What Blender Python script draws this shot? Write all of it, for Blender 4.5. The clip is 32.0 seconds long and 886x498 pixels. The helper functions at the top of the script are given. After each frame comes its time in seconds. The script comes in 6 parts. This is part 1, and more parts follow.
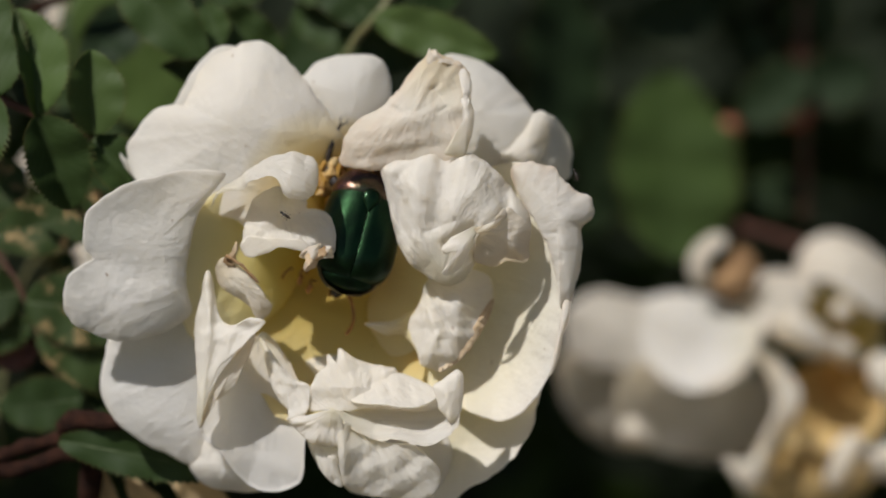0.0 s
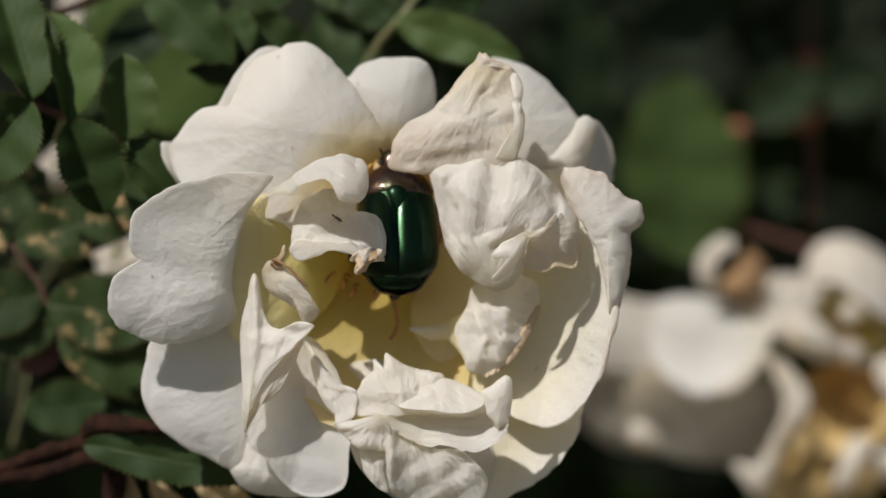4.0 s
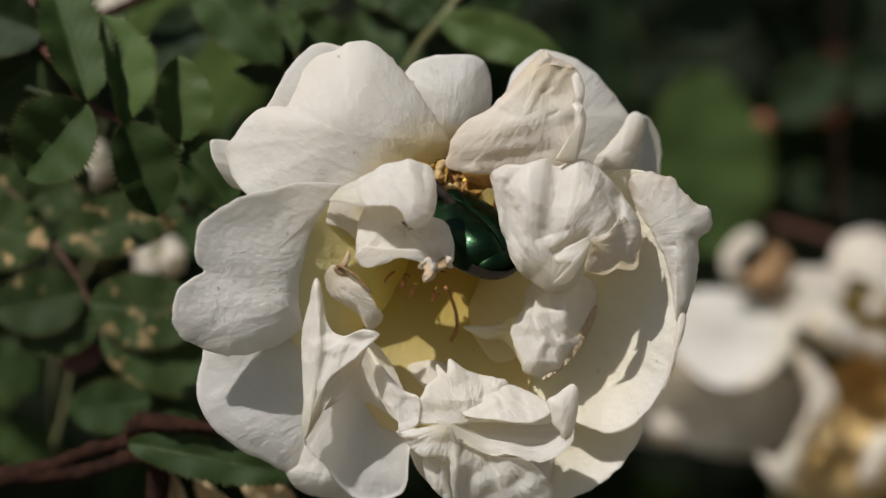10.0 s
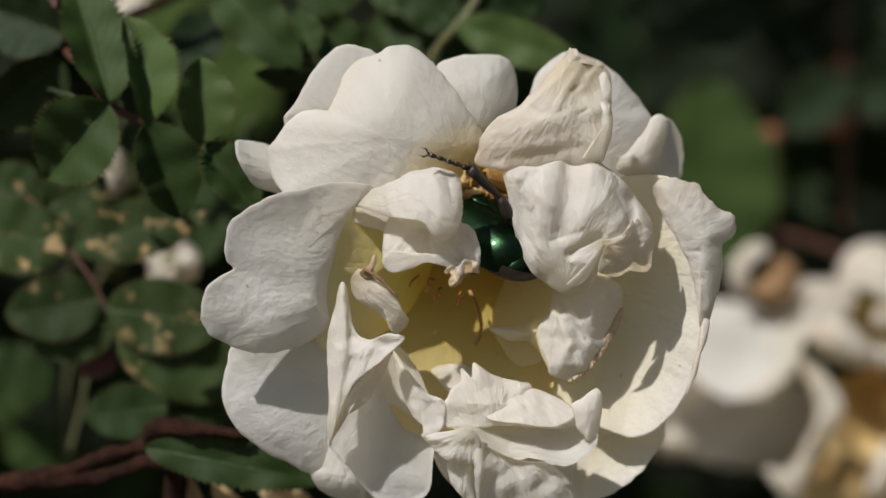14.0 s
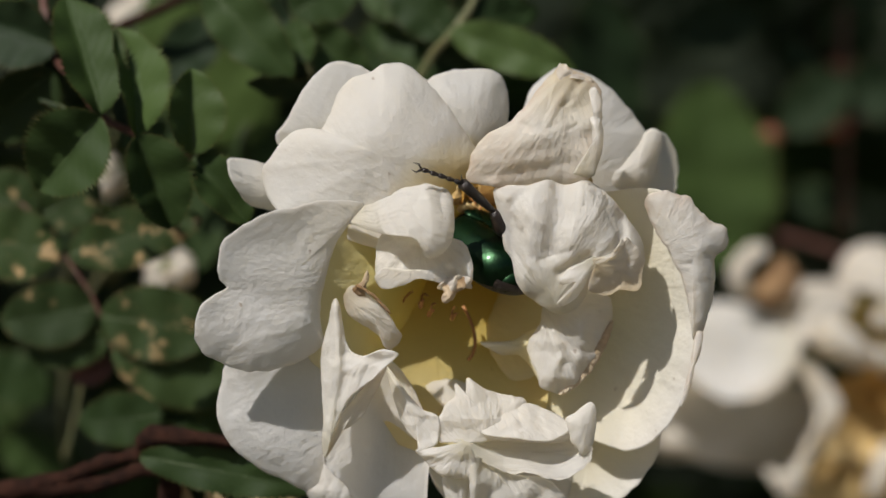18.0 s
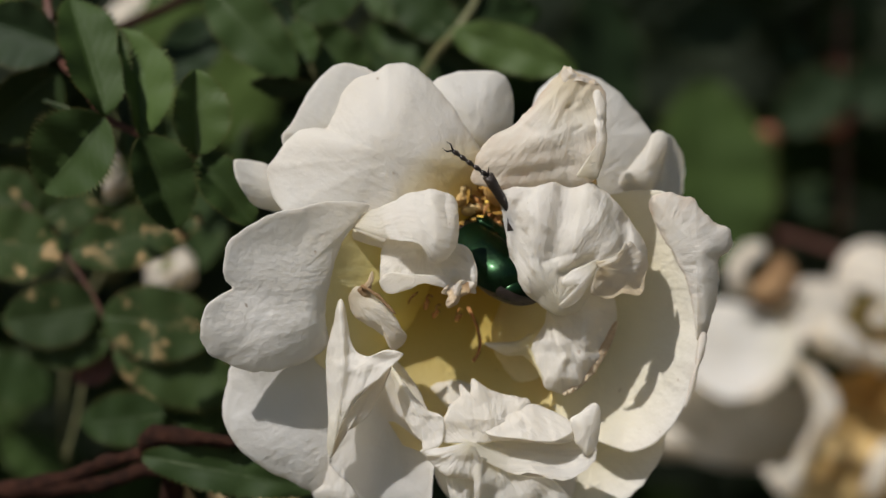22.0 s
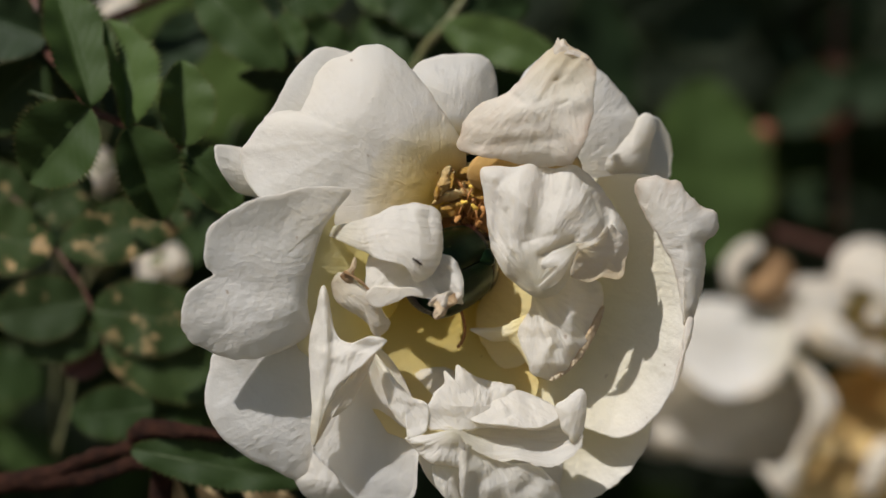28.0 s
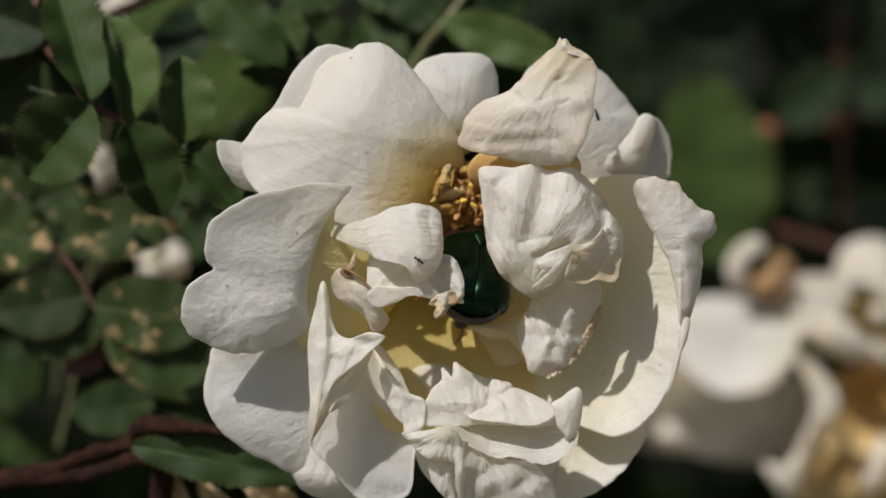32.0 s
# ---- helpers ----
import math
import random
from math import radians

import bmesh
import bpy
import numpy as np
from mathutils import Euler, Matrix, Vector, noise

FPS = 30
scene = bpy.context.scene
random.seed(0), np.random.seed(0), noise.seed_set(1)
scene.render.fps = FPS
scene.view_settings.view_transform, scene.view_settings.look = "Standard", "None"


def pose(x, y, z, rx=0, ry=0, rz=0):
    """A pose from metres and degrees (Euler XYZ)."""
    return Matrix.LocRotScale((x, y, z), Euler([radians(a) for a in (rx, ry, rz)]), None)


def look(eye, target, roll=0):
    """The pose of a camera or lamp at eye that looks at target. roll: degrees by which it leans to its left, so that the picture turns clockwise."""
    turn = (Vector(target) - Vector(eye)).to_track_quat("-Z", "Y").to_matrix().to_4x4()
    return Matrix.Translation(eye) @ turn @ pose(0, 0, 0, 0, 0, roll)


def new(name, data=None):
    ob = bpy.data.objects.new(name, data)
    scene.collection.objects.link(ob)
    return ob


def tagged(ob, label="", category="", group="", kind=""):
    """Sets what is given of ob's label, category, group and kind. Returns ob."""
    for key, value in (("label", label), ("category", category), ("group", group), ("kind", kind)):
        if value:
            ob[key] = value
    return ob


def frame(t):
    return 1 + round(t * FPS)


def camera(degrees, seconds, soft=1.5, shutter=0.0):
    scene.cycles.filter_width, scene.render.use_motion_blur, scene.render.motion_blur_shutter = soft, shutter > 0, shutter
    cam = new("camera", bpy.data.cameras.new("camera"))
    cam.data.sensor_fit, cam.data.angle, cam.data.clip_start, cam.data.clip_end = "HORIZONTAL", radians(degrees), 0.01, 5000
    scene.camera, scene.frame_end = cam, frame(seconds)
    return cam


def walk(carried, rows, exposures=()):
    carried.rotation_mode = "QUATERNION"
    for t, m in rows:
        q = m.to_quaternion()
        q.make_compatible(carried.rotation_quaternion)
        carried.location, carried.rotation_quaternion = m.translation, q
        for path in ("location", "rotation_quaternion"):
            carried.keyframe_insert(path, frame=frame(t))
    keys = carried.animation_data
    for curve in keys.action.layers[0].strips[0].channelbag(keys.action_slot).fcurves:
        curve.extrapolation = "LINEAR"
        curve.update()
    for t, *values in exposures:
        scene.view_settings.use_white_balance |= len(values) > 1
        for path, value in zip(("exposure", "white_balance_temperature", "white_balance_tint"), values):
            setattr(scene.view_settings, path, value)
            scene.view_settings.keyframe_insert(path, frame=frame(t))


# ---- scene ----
# The eye stands 0.9 m over the ground, 0.38 m before a white rose, with a long lens.
EYE, REACH, LENS = 0.9, 0.382, 16.0
GRID = math.tan(radians(LENS / 2)) / 784  # one step of the plan sheet, per metre of depth

cam = camera(LENS, 32.0)
cam.data.dof.use_dof = True
cam.data.dof.focus_distance = REACH - 0.009
cam.data.dof.aperture_fstop = 11.5
PAN = [
    (0, 0.000, 0.000),
    (0.5, -0.004, 0.106),
    (1, 0.015, 0.149),
    (1.5, 0.043, 0.141),
    (2, 0.062, 0.137),
    (2.5, 0.086, 0.141),
    (3, 0.117, 0.129),
    (3.5, 0.141, 0.086),
    (5.5, 0.157, 0.023),
    (6, 0.181, -0.024),
    (6.5, 0.228, -0.059),
    (7, 0.294, -0.107),
    (7.5, 0.369, -0.146),
    (8, 0.444, -0.162),
    (8.5, 0.499, -0.158),
    (9, 0.534, -0.130),
    (9.5, 0.566, -0.095),
    (10, 0.601, -0.063),
    (10.5, 0.632, -0.032),
    (11, 0.640, 0.008),
    (11.5, 0.644, 0.043),
    (12, 0.699, 0.059),
    (12.5, 0.774, 0.074),
    (13, 0.798, 0.101),
    (13.5, 0.778, 0.133),
    (14, 0.739, 0.149),
    (14.5, 0.719, 0.149),
    (16.5, 0.731, 0.161),
    (17, 0.735, 0.176),
    (17.5, 0.727, 0.173),
    (18, 0.723, 0.169),
    (18.5, 0.715, 0.184),
    (19, 0.703, 0.188),
    (19.5, 0.699, 0.169),
    (20, 0.691, 0.157),
    (20.5, 0.676, 0.157),
    (21, 0.672, 0.157),
    (21.5, 0.684, 0.157),
    (22, 0.691, 0.149),
    (22.5, 0.695, 0.133),
    (23, 0.699, 0.121),
    (23.5, 0.691, 0.110),
    (24, 0.680, 0.094),
    (24.5, 0.680, 0.086),
    (25, 0.676, 0.086),
    (25.5, 0.644, 0.090),
    (27.5, 0.617, 0.098),
    (28, 0.624, 0.113),
    (28.5, 0.636, 0.145),
    (29, 0.636, 0.173),
    (29.5, 0.640, 0.176),
    (30, 0.640, 0.161),
    (30.5, 0.632, 0.133),
    (31, 0.637, 0.098),
    (31.5, 0.656, 0.070),
    (32, 0.676, 0.063),
]
walk(cam, [(t, pose(0, 0, EYE, 90 + tilt, 0, turn)) for t, turn, tilt in PAN], exposures=[(0, 0.0), (32, 0.0)])

# ---- light: a clear summer sky and a high sun over the left shoulder ----
SUN_FROM = Vector((-0.56, -0.72, 0.90)).normalized()
world = bpy.data.worlds.new("world")
scene.world = world
world.use_nodes = True
wn = world.node_tree
sky = wn.nodes.new("ShaderNodeTexSky")
sky.sky_type = "NISHITA"
sky.sun_disc = False
sky.sun_elevation = math.asin(SUN_FROM.z)
sky.sun_rotation = math.atan2(SUN_FROM.x, SUN_FROM.y)
back = wn.nodes["Background"]
back.inputs["Strength"].default_value = 0.068
wn.links.new(sky.outputs["Color"], back.inputs["Color"])
sun = new("sun", bpy.data.lights.new("sun", "SUN"))
sun.data.energy, sun.data.angle, sun.data.color = 5.3, radians(0.6), (1.0, 0.968, 0.942)
sun.matrix_world = look(SUN_FROM * 20, (0, 0, 0))


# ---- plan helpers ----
def spot(a, b, deep=0.0):
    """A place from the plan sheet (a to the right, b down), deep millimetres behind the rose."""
    d = REACH + deep / 1000
    return Vector(((a - 784) * GRID * d, d, EYE - (b - 441) * GRID * d))


HEART = spot(600, 480)


def here(p):
    return spot(*p) - HEART


def fbm(p, seed, octaves=3):
    q = Vector((p[0] + seed * 7.31, p[1] - seed * 3.17, p[2] + seed * 1.93))
    return noise.fractal(q, 1.0, 2.0, octaves)


def obj(name, verts, faces, material, parent=None, label="", uvs=None, smooth=True, hem=None):
    me = bpy.data.meshes.new(name)
    me.from_pydata([tuple(v) for v in verts], [], faces)
    if uvs is not None:
        layer = me.uv_layers.new(name="UVMap")
        for loop in me.loops:
            layer.data[loop.index].uv = uvs[loop.vertex_index]
        rim_layer = me.uv_layers.new(name="Hem")
        for loop in me.loops:
            u, v = uvs[loop.vertex_index]
            rim_layer.data[loop.index].uv = hem[loop.vertex_index] if hem else (max(u, abs(2 * v - 1)), v)
    if smooth:
        me.polygons.foreach_set("use_smooth", [True] * len(me.polygons))
    me.materials.append(material)
    me.update()
    ob = new(name, me)
    if parent:
        ob.parent = parent
    if label:
        ob["label"] = label
    return ob


def part(name, bm, material, parent, label=""):
    me = bpy.data.meshes.new(name)
    bm.to_mesh(me)
    bm.free()
    me.polygons.foreach_set("use_smooth", [True] * len(me.polygons))
    me.materials.append(material)
    ob = new(name, me)
    ob.parent = parent
    if label:
        ob["label"] = label
    return ob


def thing(name, place=(0, 0, 0), label="", category="", group="", kind=""):
    ob = new(name)
    ob.location = place
    ob.empty_display_size = 0.01
    return tagged(ob, label, category, group, kind)


def sheet(rows, cols, at, thick):
    """A thin closed shell over a grid of points at(u, v): front, back and rim. Returns verts, faces, uvs."""
    front = [[at(i / (rows - 1), 2 * j / (cols - 1) - 1) for j in range(cols)] for i in range(rows)]
    verts, uvs, faces = [], [], []
    n = rows * cols
    norms = []
    for i in range(rows):
        for j in range(cols):
            du = front[min(i + 1, rows - 1)][j] - front[max(i - 1, 0)][j]
            dv = front[i][min(j + 1, cols - 1)] - front[i][max(j - 1, 0)]
            k = dv.cross(du)
            norms.append(k.normalized() if k.length > 1e-12 else Vector((0, -1, 0)))
            verts.append(front[i][j])
            uvs.append((i / (rows - 1), j / (cols - 1)))
    for i in range(rows):
        for j in range(cols):
            e = min(1.0, 0.25 + 4 * min(i, rows - 1 - i, j, cols - 1 - j) / cols)
            verts.append(front[i][j] - norms[i * cols + j] * thick * e)
            uvs.append((i / (rows - 1), j / (cols - 1)))
    for i in range(rows - 1):
        for j in range(cols - 1):
            a, b, c, d = i * cols + j, i * cols + j + 1, (i + 1) * cols + j + 1, (i + 1) * cols + j
            faces.append((a, b, c, d))
            faces.append((n + d, n + c, n + b, n + a))
    loop = [j for j in range(cols)] + [i * cols + cols - 1 for i in range(1, rows)]
    loop += [(rows - 1) * cols + j for j in range(cols - 2, -1, -1)] + [i * cols for i in range(rows - 2, 0, -1)]
    k = len(verts)
    for a in loop:
        verts += [verts[a], verts[n + a]]
        uvs += [uvs[a], uvs[a]]
    m = len(loop)
    for i in range(m):
        a, b = k + 2 * i, k + 2 * ((i + 1) % m)
        faces.append((b, a, a + 1, b + 1))
    return verts, faces, uvs


def tube(points, radii, sides=8):
    """Verts and faces of a round rod through points."""
    verts, faces = [], []
    pts = [Vector(p) for p in points]
    for i, p in enumerate(pts):
        t = (pts[min(i + 1, len(pts) - 1)] - pts[max(i - 1, 0)]).normalized()
        s = t.cross(Vector((0.31, 0.9, 0.2))).normalized()
        w = t.cross(s)
        r = radii[i] if isinstance(radii, (list, tuple)) else radii
        for k in range(sides):
            a = 2 * math.pi * k / sides
            verts.append(p + (s * math.cos(a) + w * math.sin(a)) * r)
    for i in range(len(pts) - 1):
        for k in range(sides):
            a, b = i * sides + k, i * sides + (k + 1) % sides
            faces.append((a, b, b + sides, a + sides))
    m = len(verts)
    verts += [pts[0], pts[-1]]
    for k in range(sides):
        faces.append((m, (k + 1) % sides, k))
        faces.append((m + 1, (len(pts) - 1) * sides + k, (len(pts) - 1) * sides + (k + 1) % sides))
    return verts, faces


def bend(a, m, b, n=9):
    """Points on a smooth bow from a over m to b."""
    a, m, b = Vector(a), Vector(m), Vector(b)
    c = m * 2 - (a + b) / 2
    return [a * (1 - t) ** 2 + c * 2 * t * (1 - t) + b * t * t for t in (i / (n - 1) for i in range(n))]


# ---- materials ----
def base(name):
    m = bpy.data.materials.new(name)
    m.use_nodes = True
    n = m.node_tree.nodes
    n.clear()
    return m, n, m.node_tree.links


def ramp(n, stops):
    r = n.new("ShaderNodeValToRGB")
    el = r.color_ramp.elements
    while len(el) < len(stops):
        el.new(0.5)
    for e, (p, c) in zip(el, stops):
        e.position, e.color = p, (*c, 1)
    return r


def noise_node(n, l, scale, detail=4.0, rough=0.6, coord="Object", vector=None):
    x = n.new("ShaderNodeTexNoise")
    x.inputs["Scale"].default_value, x.inputs["Detail"].default_value, x.inputs["Roughness"].default_value = scale, detail, rough
    if vector is None:
        c = n.new("ShaderNodeTexCoord")
        vector = c.outputs[coord]
    l.new(vector, x.inputs["Vector"])
    return x


def mix(n, l, kind, fac, a, b):
    m = n.new("ShaderNodeMix")
    m.data_type, m.blend_type = "RGBA", kind
    for s, v in ((m.inputs[0], fac), (m.inputs[6], a), (m.inputs[7], b)):
        if isinstance(v, (int, float)):
            s.default_value = v
        elif isinstance(v, tuple):
            s.default_value = (*v, 1)
        else:
            l.new(v, s)
    return m.outputs[2]


def value(n, l, op, a, b=0.0, clamp=False):
    m = n.new("ShaderNodeMath")
    m.operation, m.use_clamp = op, clamp
    for s, v in zip(m.inputs, (a, b)):
        if isinstance(v, (int, float)):
            s.default_value = v
        else:
            l.new(v, s)
    return m.outputs[0]


def petal_stuff(name, heart, body, edge, tan, tan_amount, through_light=0.35, veins=0.5, crinkle=0.0):
    """Petal: pigment from the claw (heart) to the blade, tan wilting on rim and in blotches, fine veins, light shining through."""
    m, n, l = base(name)
    uv = n.new("ShaderNodeUVMap")
    uv.uv_map = "UVMap"
    sep = n.new("ShaderNodeSeparateXYZ")
    l.new(uv.outputs[0], sep.inputs[0])
    r = ramp(n, [(0.0, heart), (0.27, tuple((h + 2 * b) / 3 for h, b in zip(heart, body))), (0.42, body), (1.0, edge)])
    l.new(sep.outputs[0], r.inputs[0])
    blot = noise_node(n, l, 160, 5)
    big = noise_node(n, l, 45, 3)
    hem_uv = n.new("ShaderNodeUVMap")
    hem_uv.uv_map = "Hem"
    hem_sep = n.new("ShaderNodeSeparateXYZ")
    l.new(hem_uv.outputs[0], hem_sep.inputs[0])
    rim = hem_sep.outputs[0]
    rim = value(n, l, "POWER", rim, 14.0)
    wilt = value(n, l, "MULTIPLY", value(n, l, "ADD", rim, 0.25), value(n, l, "SUBTRACT", blot.outputs[0], 0.42), True)
    wilt = value(n, l, "MULTIPLY", wilt, tan_amount * 6, True)
    col = mix(n, l, "MIX", wilt, r.outputs[0], tan)
    if tan_amount > 0.2:
        # tan streaks along the blade
        lane = n.new("ShaderNodeCombineXYZ")
        l.new(value(n, l, "MULTIPLY", sep.outputs[0], 2.0), lane.inputs[0])
        l.new(value(n, l, "MULTIPLY", sep.outputs[1], 16.0), lane.inputs[1])
        streak = noise_node(n, l, 1.0, 4, 0.65, vector=lane.outputs[0])
        col = mix(n, l, "MIX", value(n, l, "MULTIPLY", value(n, l, "SUBTRACT", streak.outputs[0], 0.5), 1.1 * tan_amount ** 0.5, True), col, tan)
    dot = noise_node(n, l, 620, 2, 0.5)
    col = mix(n, l, "MIX", value(n, l, "MULTIPLY", value(n, l, "SUBTRACT", dot.outputs[0], 0.745), 9.0, True), col, (0.34, 0.22, 0.11))
    tone = ramp(n, [(0.3, (0.93, 0.92, 0.89)), (0.7, (1, 1, 1))])
    l.new(big.outputs[0], tone.inputs[0])
    col = mix(n, l, "MULTIPLY", 1.0, col, tone.outputs[0])
    # veins: streaks along the blade
    stretch = n.new("ShaderNodeCombineXYZ")
    l.new(value(n, l, "MULTIPLY", sep.outputs[0], 3.0), stretch.inputs[0])
    l.new(value(n, l, "MULTIPLY", sep.outputs[1], 60.0), stretch.inputs[1])
    vein = noise_node(n, l, 1.0, 3, 0.6, vector=stretch.outputs[0])
    fine = noise_node(n, l, 1100, 4, 0.65)
    h = value(n, l, "ADD", value(n, l, "MULTIPLY", vein.outputs[0], veins), value(n, l, "MULTIPLY", fine.outputs[0], 0.85))
    # soft dimples everywhere, sharp little ridges where the petal is crushed
    dimple = noise_node(n, l, 300, 4, 0.6)
    h = value(n, l, "ADD", h, value(n, l, "MULTIPLY", dimple.outputs[0], 0.9))
    if crinkle:
        sway = noise_node(n, l, 130, 3, 0.6)
        for k, (along, across, weight) in enumerate(((2.2, 9.0, 1.0), (5.0, 21.0, 0.55))):
            run = n.new("ShaderNodeCombineXYZ")
            l.new(value(n, l, "ADD", value(n, l, "MULTIPLY", sep.outputs[0], along), value(n, l, "MULTIPLY", sway.outputs[0], 1.6)), run.inputs[0])
            l.new(value(n, l, "ADD", value(n, l, "MULTIPLY", sep.outputs[1], across), value(n, l, "MULTIPLY", sway.outputs[0], 2.4)), run.inputs[1])
            fold = noise_node(n, l, 1.0, 2, 0.5, vector=run.outputs[0])
            ridge = value(n, l, "ABSOLUTE", value(n, l, "SUBTRACT", value(n, l, "MULTIPLY", fold.outputs[0], 2.0), 1.0))
            ridge = value(n, l, "SUBTRACT", 1.0, value(n, l, "MULTIPLY", ridge, 4.0), True)
            h = value(n, l, "ADD", h, value(n, l, "MULTIPLY", ridge, crinkle * weight))
    bump = n.new("ShaderNodeBump")
    bump.inputs["Strength"].default_value, bump.inputs["Distance"].default_value = 0.72, 0.0004
    l.new(h, bump.inputs["Height"])
    d = n.new("ShaderNodeBsdfPrincipled")
    d.inputs["Roughness"].default_value = 0.62
    d.inputs["Specular IOR Level"].default_value = 0.25
    d.inputs["Sheen Weight"].default_value = 0.15
    l.new(col, d.inputs["Base Color"])
    l.new(bump.outputs[0], d.inputs["Normal"])
    tr = n.new("ShaderNodeBsdfTranslucent")
    warm = mix(n, l, "MULTIPLY", 1.0, col, (1.0, 0.972, 0.90))
    l.new(warm, tr.inputs["Color"])
    mx = n.new("ShaderNodeMixShader")
    mx.inputs[0].default_value = through_light
    l.new(d.outputs[0], mx.inputs[1])
    l.new(tr.outputs[0], mx.inputs[2])
    out = n.new("ShaderNodeOutputMaterial")
    l.new(mx.outputs[0], out.inputs[0])
    return m


def leaf_stuff(name, dark, light, edge, spots=0.0, spot_colour=(0.42, 0.28, 0.16), through_light=0.25, gloss=0.45):
    """Leaf blade: two greens, pale side veins in a herringbone, optional dead tan spots."""
    m, n, l = base(name)
    uv = n.new("ShaderNodeUVMap")
    uv.uv_map = "UVMap"
    sep = n.new("ShaderNodeSeparateXYZ")
    l.new(uv.outputs[0], sep.inputs[0])
    info = n.new("ShaderNodeObjectInfo")
    big = noise_node(n, l, 60, 4)
    geo = n.new("ShaderNodeNewGeometry")
    v = value(n, l, "ADD", value(n, l, "MULTIPLY", info.outputs["Random"], 0.5), value(n, l, "MULTIPLY", big.outputs[0], 0.5))
    v = value(n, l, "ADD", v, value(n, l, "MULTIPLY", geo.outputs["Random Per Island"], 0.35))
    r = ramp(n, [(0.3, dark), (0.9, light)])
    l.new(v, r.inputs[0])
    c = value(n, l, "ABSOLUTE", value(n, l, "SUBTRACT", sep.outputs[1], 0.5))
    mid = value(n, l, "SUBTRACT", 1.0, value(n, l, "MULTIPLY", c, 45.0), True)
    phase = value(n, l, "SUBTRACT", value(n, l, "MULTIPLY", sep.outputs[0], 9.0), value(n, l, "MULTIPLY", c, 7.0))
    wave = value(n, l, "ABSOLUTE", value(n, l, "SUBTRACT", value(n, l, "FRACT", phase), 0.5))
    herring = value(n, l, "SUBTRACT", 1.0, value(n, l, "MULTIPLY", wave, 14.0), True)
    vein = value(n, l, "MAXIMUM", mid, value(n, l, "MULTIPLY", herring, 0.35))
    col = mix(n, l, "MIX", value(n, l, "MULTIPLY", vein, 0.22), r.outputs[0], edge)
    if spots:
        sp = noise_node(n, l, 420, 5, 0.72)
        k = value(n, l, "MULTIPLY", value(n, l, "SUBTRACT", sp.outputs[0], 0.66 - spots), 16.0, True)
        patchy = noise_node(n, l, 95, 2)
        k = value(n, l, "MULTIPLY", k, value(n, l, "MULTIPLY", value(n, l, "SUBTRACT", patchy.outputs[0], 0.46), 9.0, True))
        col = mix(n, l, "MIX", k, col, spot_colour)
    hem = value(n, l, "MULTIPLY", value(n, l, "SUBTRACT", c, 0.47), 22.0, True)
    col = mix(n, l, "MIX", value(n, l, "MULTIPLY", hem, 0.8), col, (0.11, 0.075, 0.022))
    fine = noise_node(n, l, 1500, 3)
    h = value(n, l, "SUBTRACT", value(n, l, "MULTIPLY", fine.outputs[0], 0.3), vein)
    bump = n.new("ShaderNodeBump")
    bump.inputs["Strength"].default_value, bump.inputs["Distance"].default_value = 0.4, 0.0003
    l.new(h, bump.inputs["Height"])
    d = n.new("ShaderNodeBsdfPrincipled")
    d.inputs["Roughness"].default_value = gloss
    d.inputs["Specular IOR Level"].default_value = 0.16
    l.new(col, d.inputs["Base Color"])
    l.new(bump.outputs[0], d.inputs["Normal"])
    tr = n.new("ShaderNodeBsdfTranslucent")
    l.new(mix(n, l, "MULTIPLY", 1.0, col, (1.0, 1.0, 0.45)), tr.inputs["Color"])
    mx = n.new("ShaderNodeMixShader")
    mx.inputs[0].default_value = through_light
    l.new(d.outputs[0], mx.inputs[1])
    l.new(tr.outputs[0], mx.inputs[2])
    out = n.new("ShaderNodeOutputMaterial")
    l.new(mx.outputs[0], out.inputs[0])
    return m


def plain_stuff(name, a, b, scale=300, rough=0.6, metal=0.0, relief=0.3, coat=0.0, spec=0.5):
    """Two-tone mottled surface with fine relief."""
    m, n, l = base(name)
    x = noise_node(n, l, scale, 5)
    y = noise_node(n, l, scale * 6, 3)
    r = ramp(n, [(0.32, a), (0.7, b)])
    l.new(value(n, l, "ADD", value(n, l, "MULTIPLY", x.outputs[0], 0.75), value(n, l, "MULTIPLY", y.outputs[0], 0.25)), r.inputs[0])
    bump = n.new("ShaderNodeBump")
    bump.inputs["Strength"].default_value, bump.inputs["Distance"].default_value = relief, 0.5 / scale
    l.new(y.outputs[0], bump.inputs["Height"])
    d = n.new("ShaderNodeBsdfPrincipled")
    d.inputs["Roughness"].default_value, d.inputs["Metallic"].default_value = rough, metal
    d.inputs["Coat Weight"].default_value = coat
    d.inputs["Coat Roughness"].default_value = 0.12
    d.inputs["Specular IOR Level"].default_value = spec
    l.new(r.outputs[0], d.inputs["Base Color"])
    l.new(bump.outputs[0], d.inputs["Normal"])
    out = n.new("ShaderNodeOutputMaterial")
    l.new(d.outputs[0], out.inputs[0])
    return m


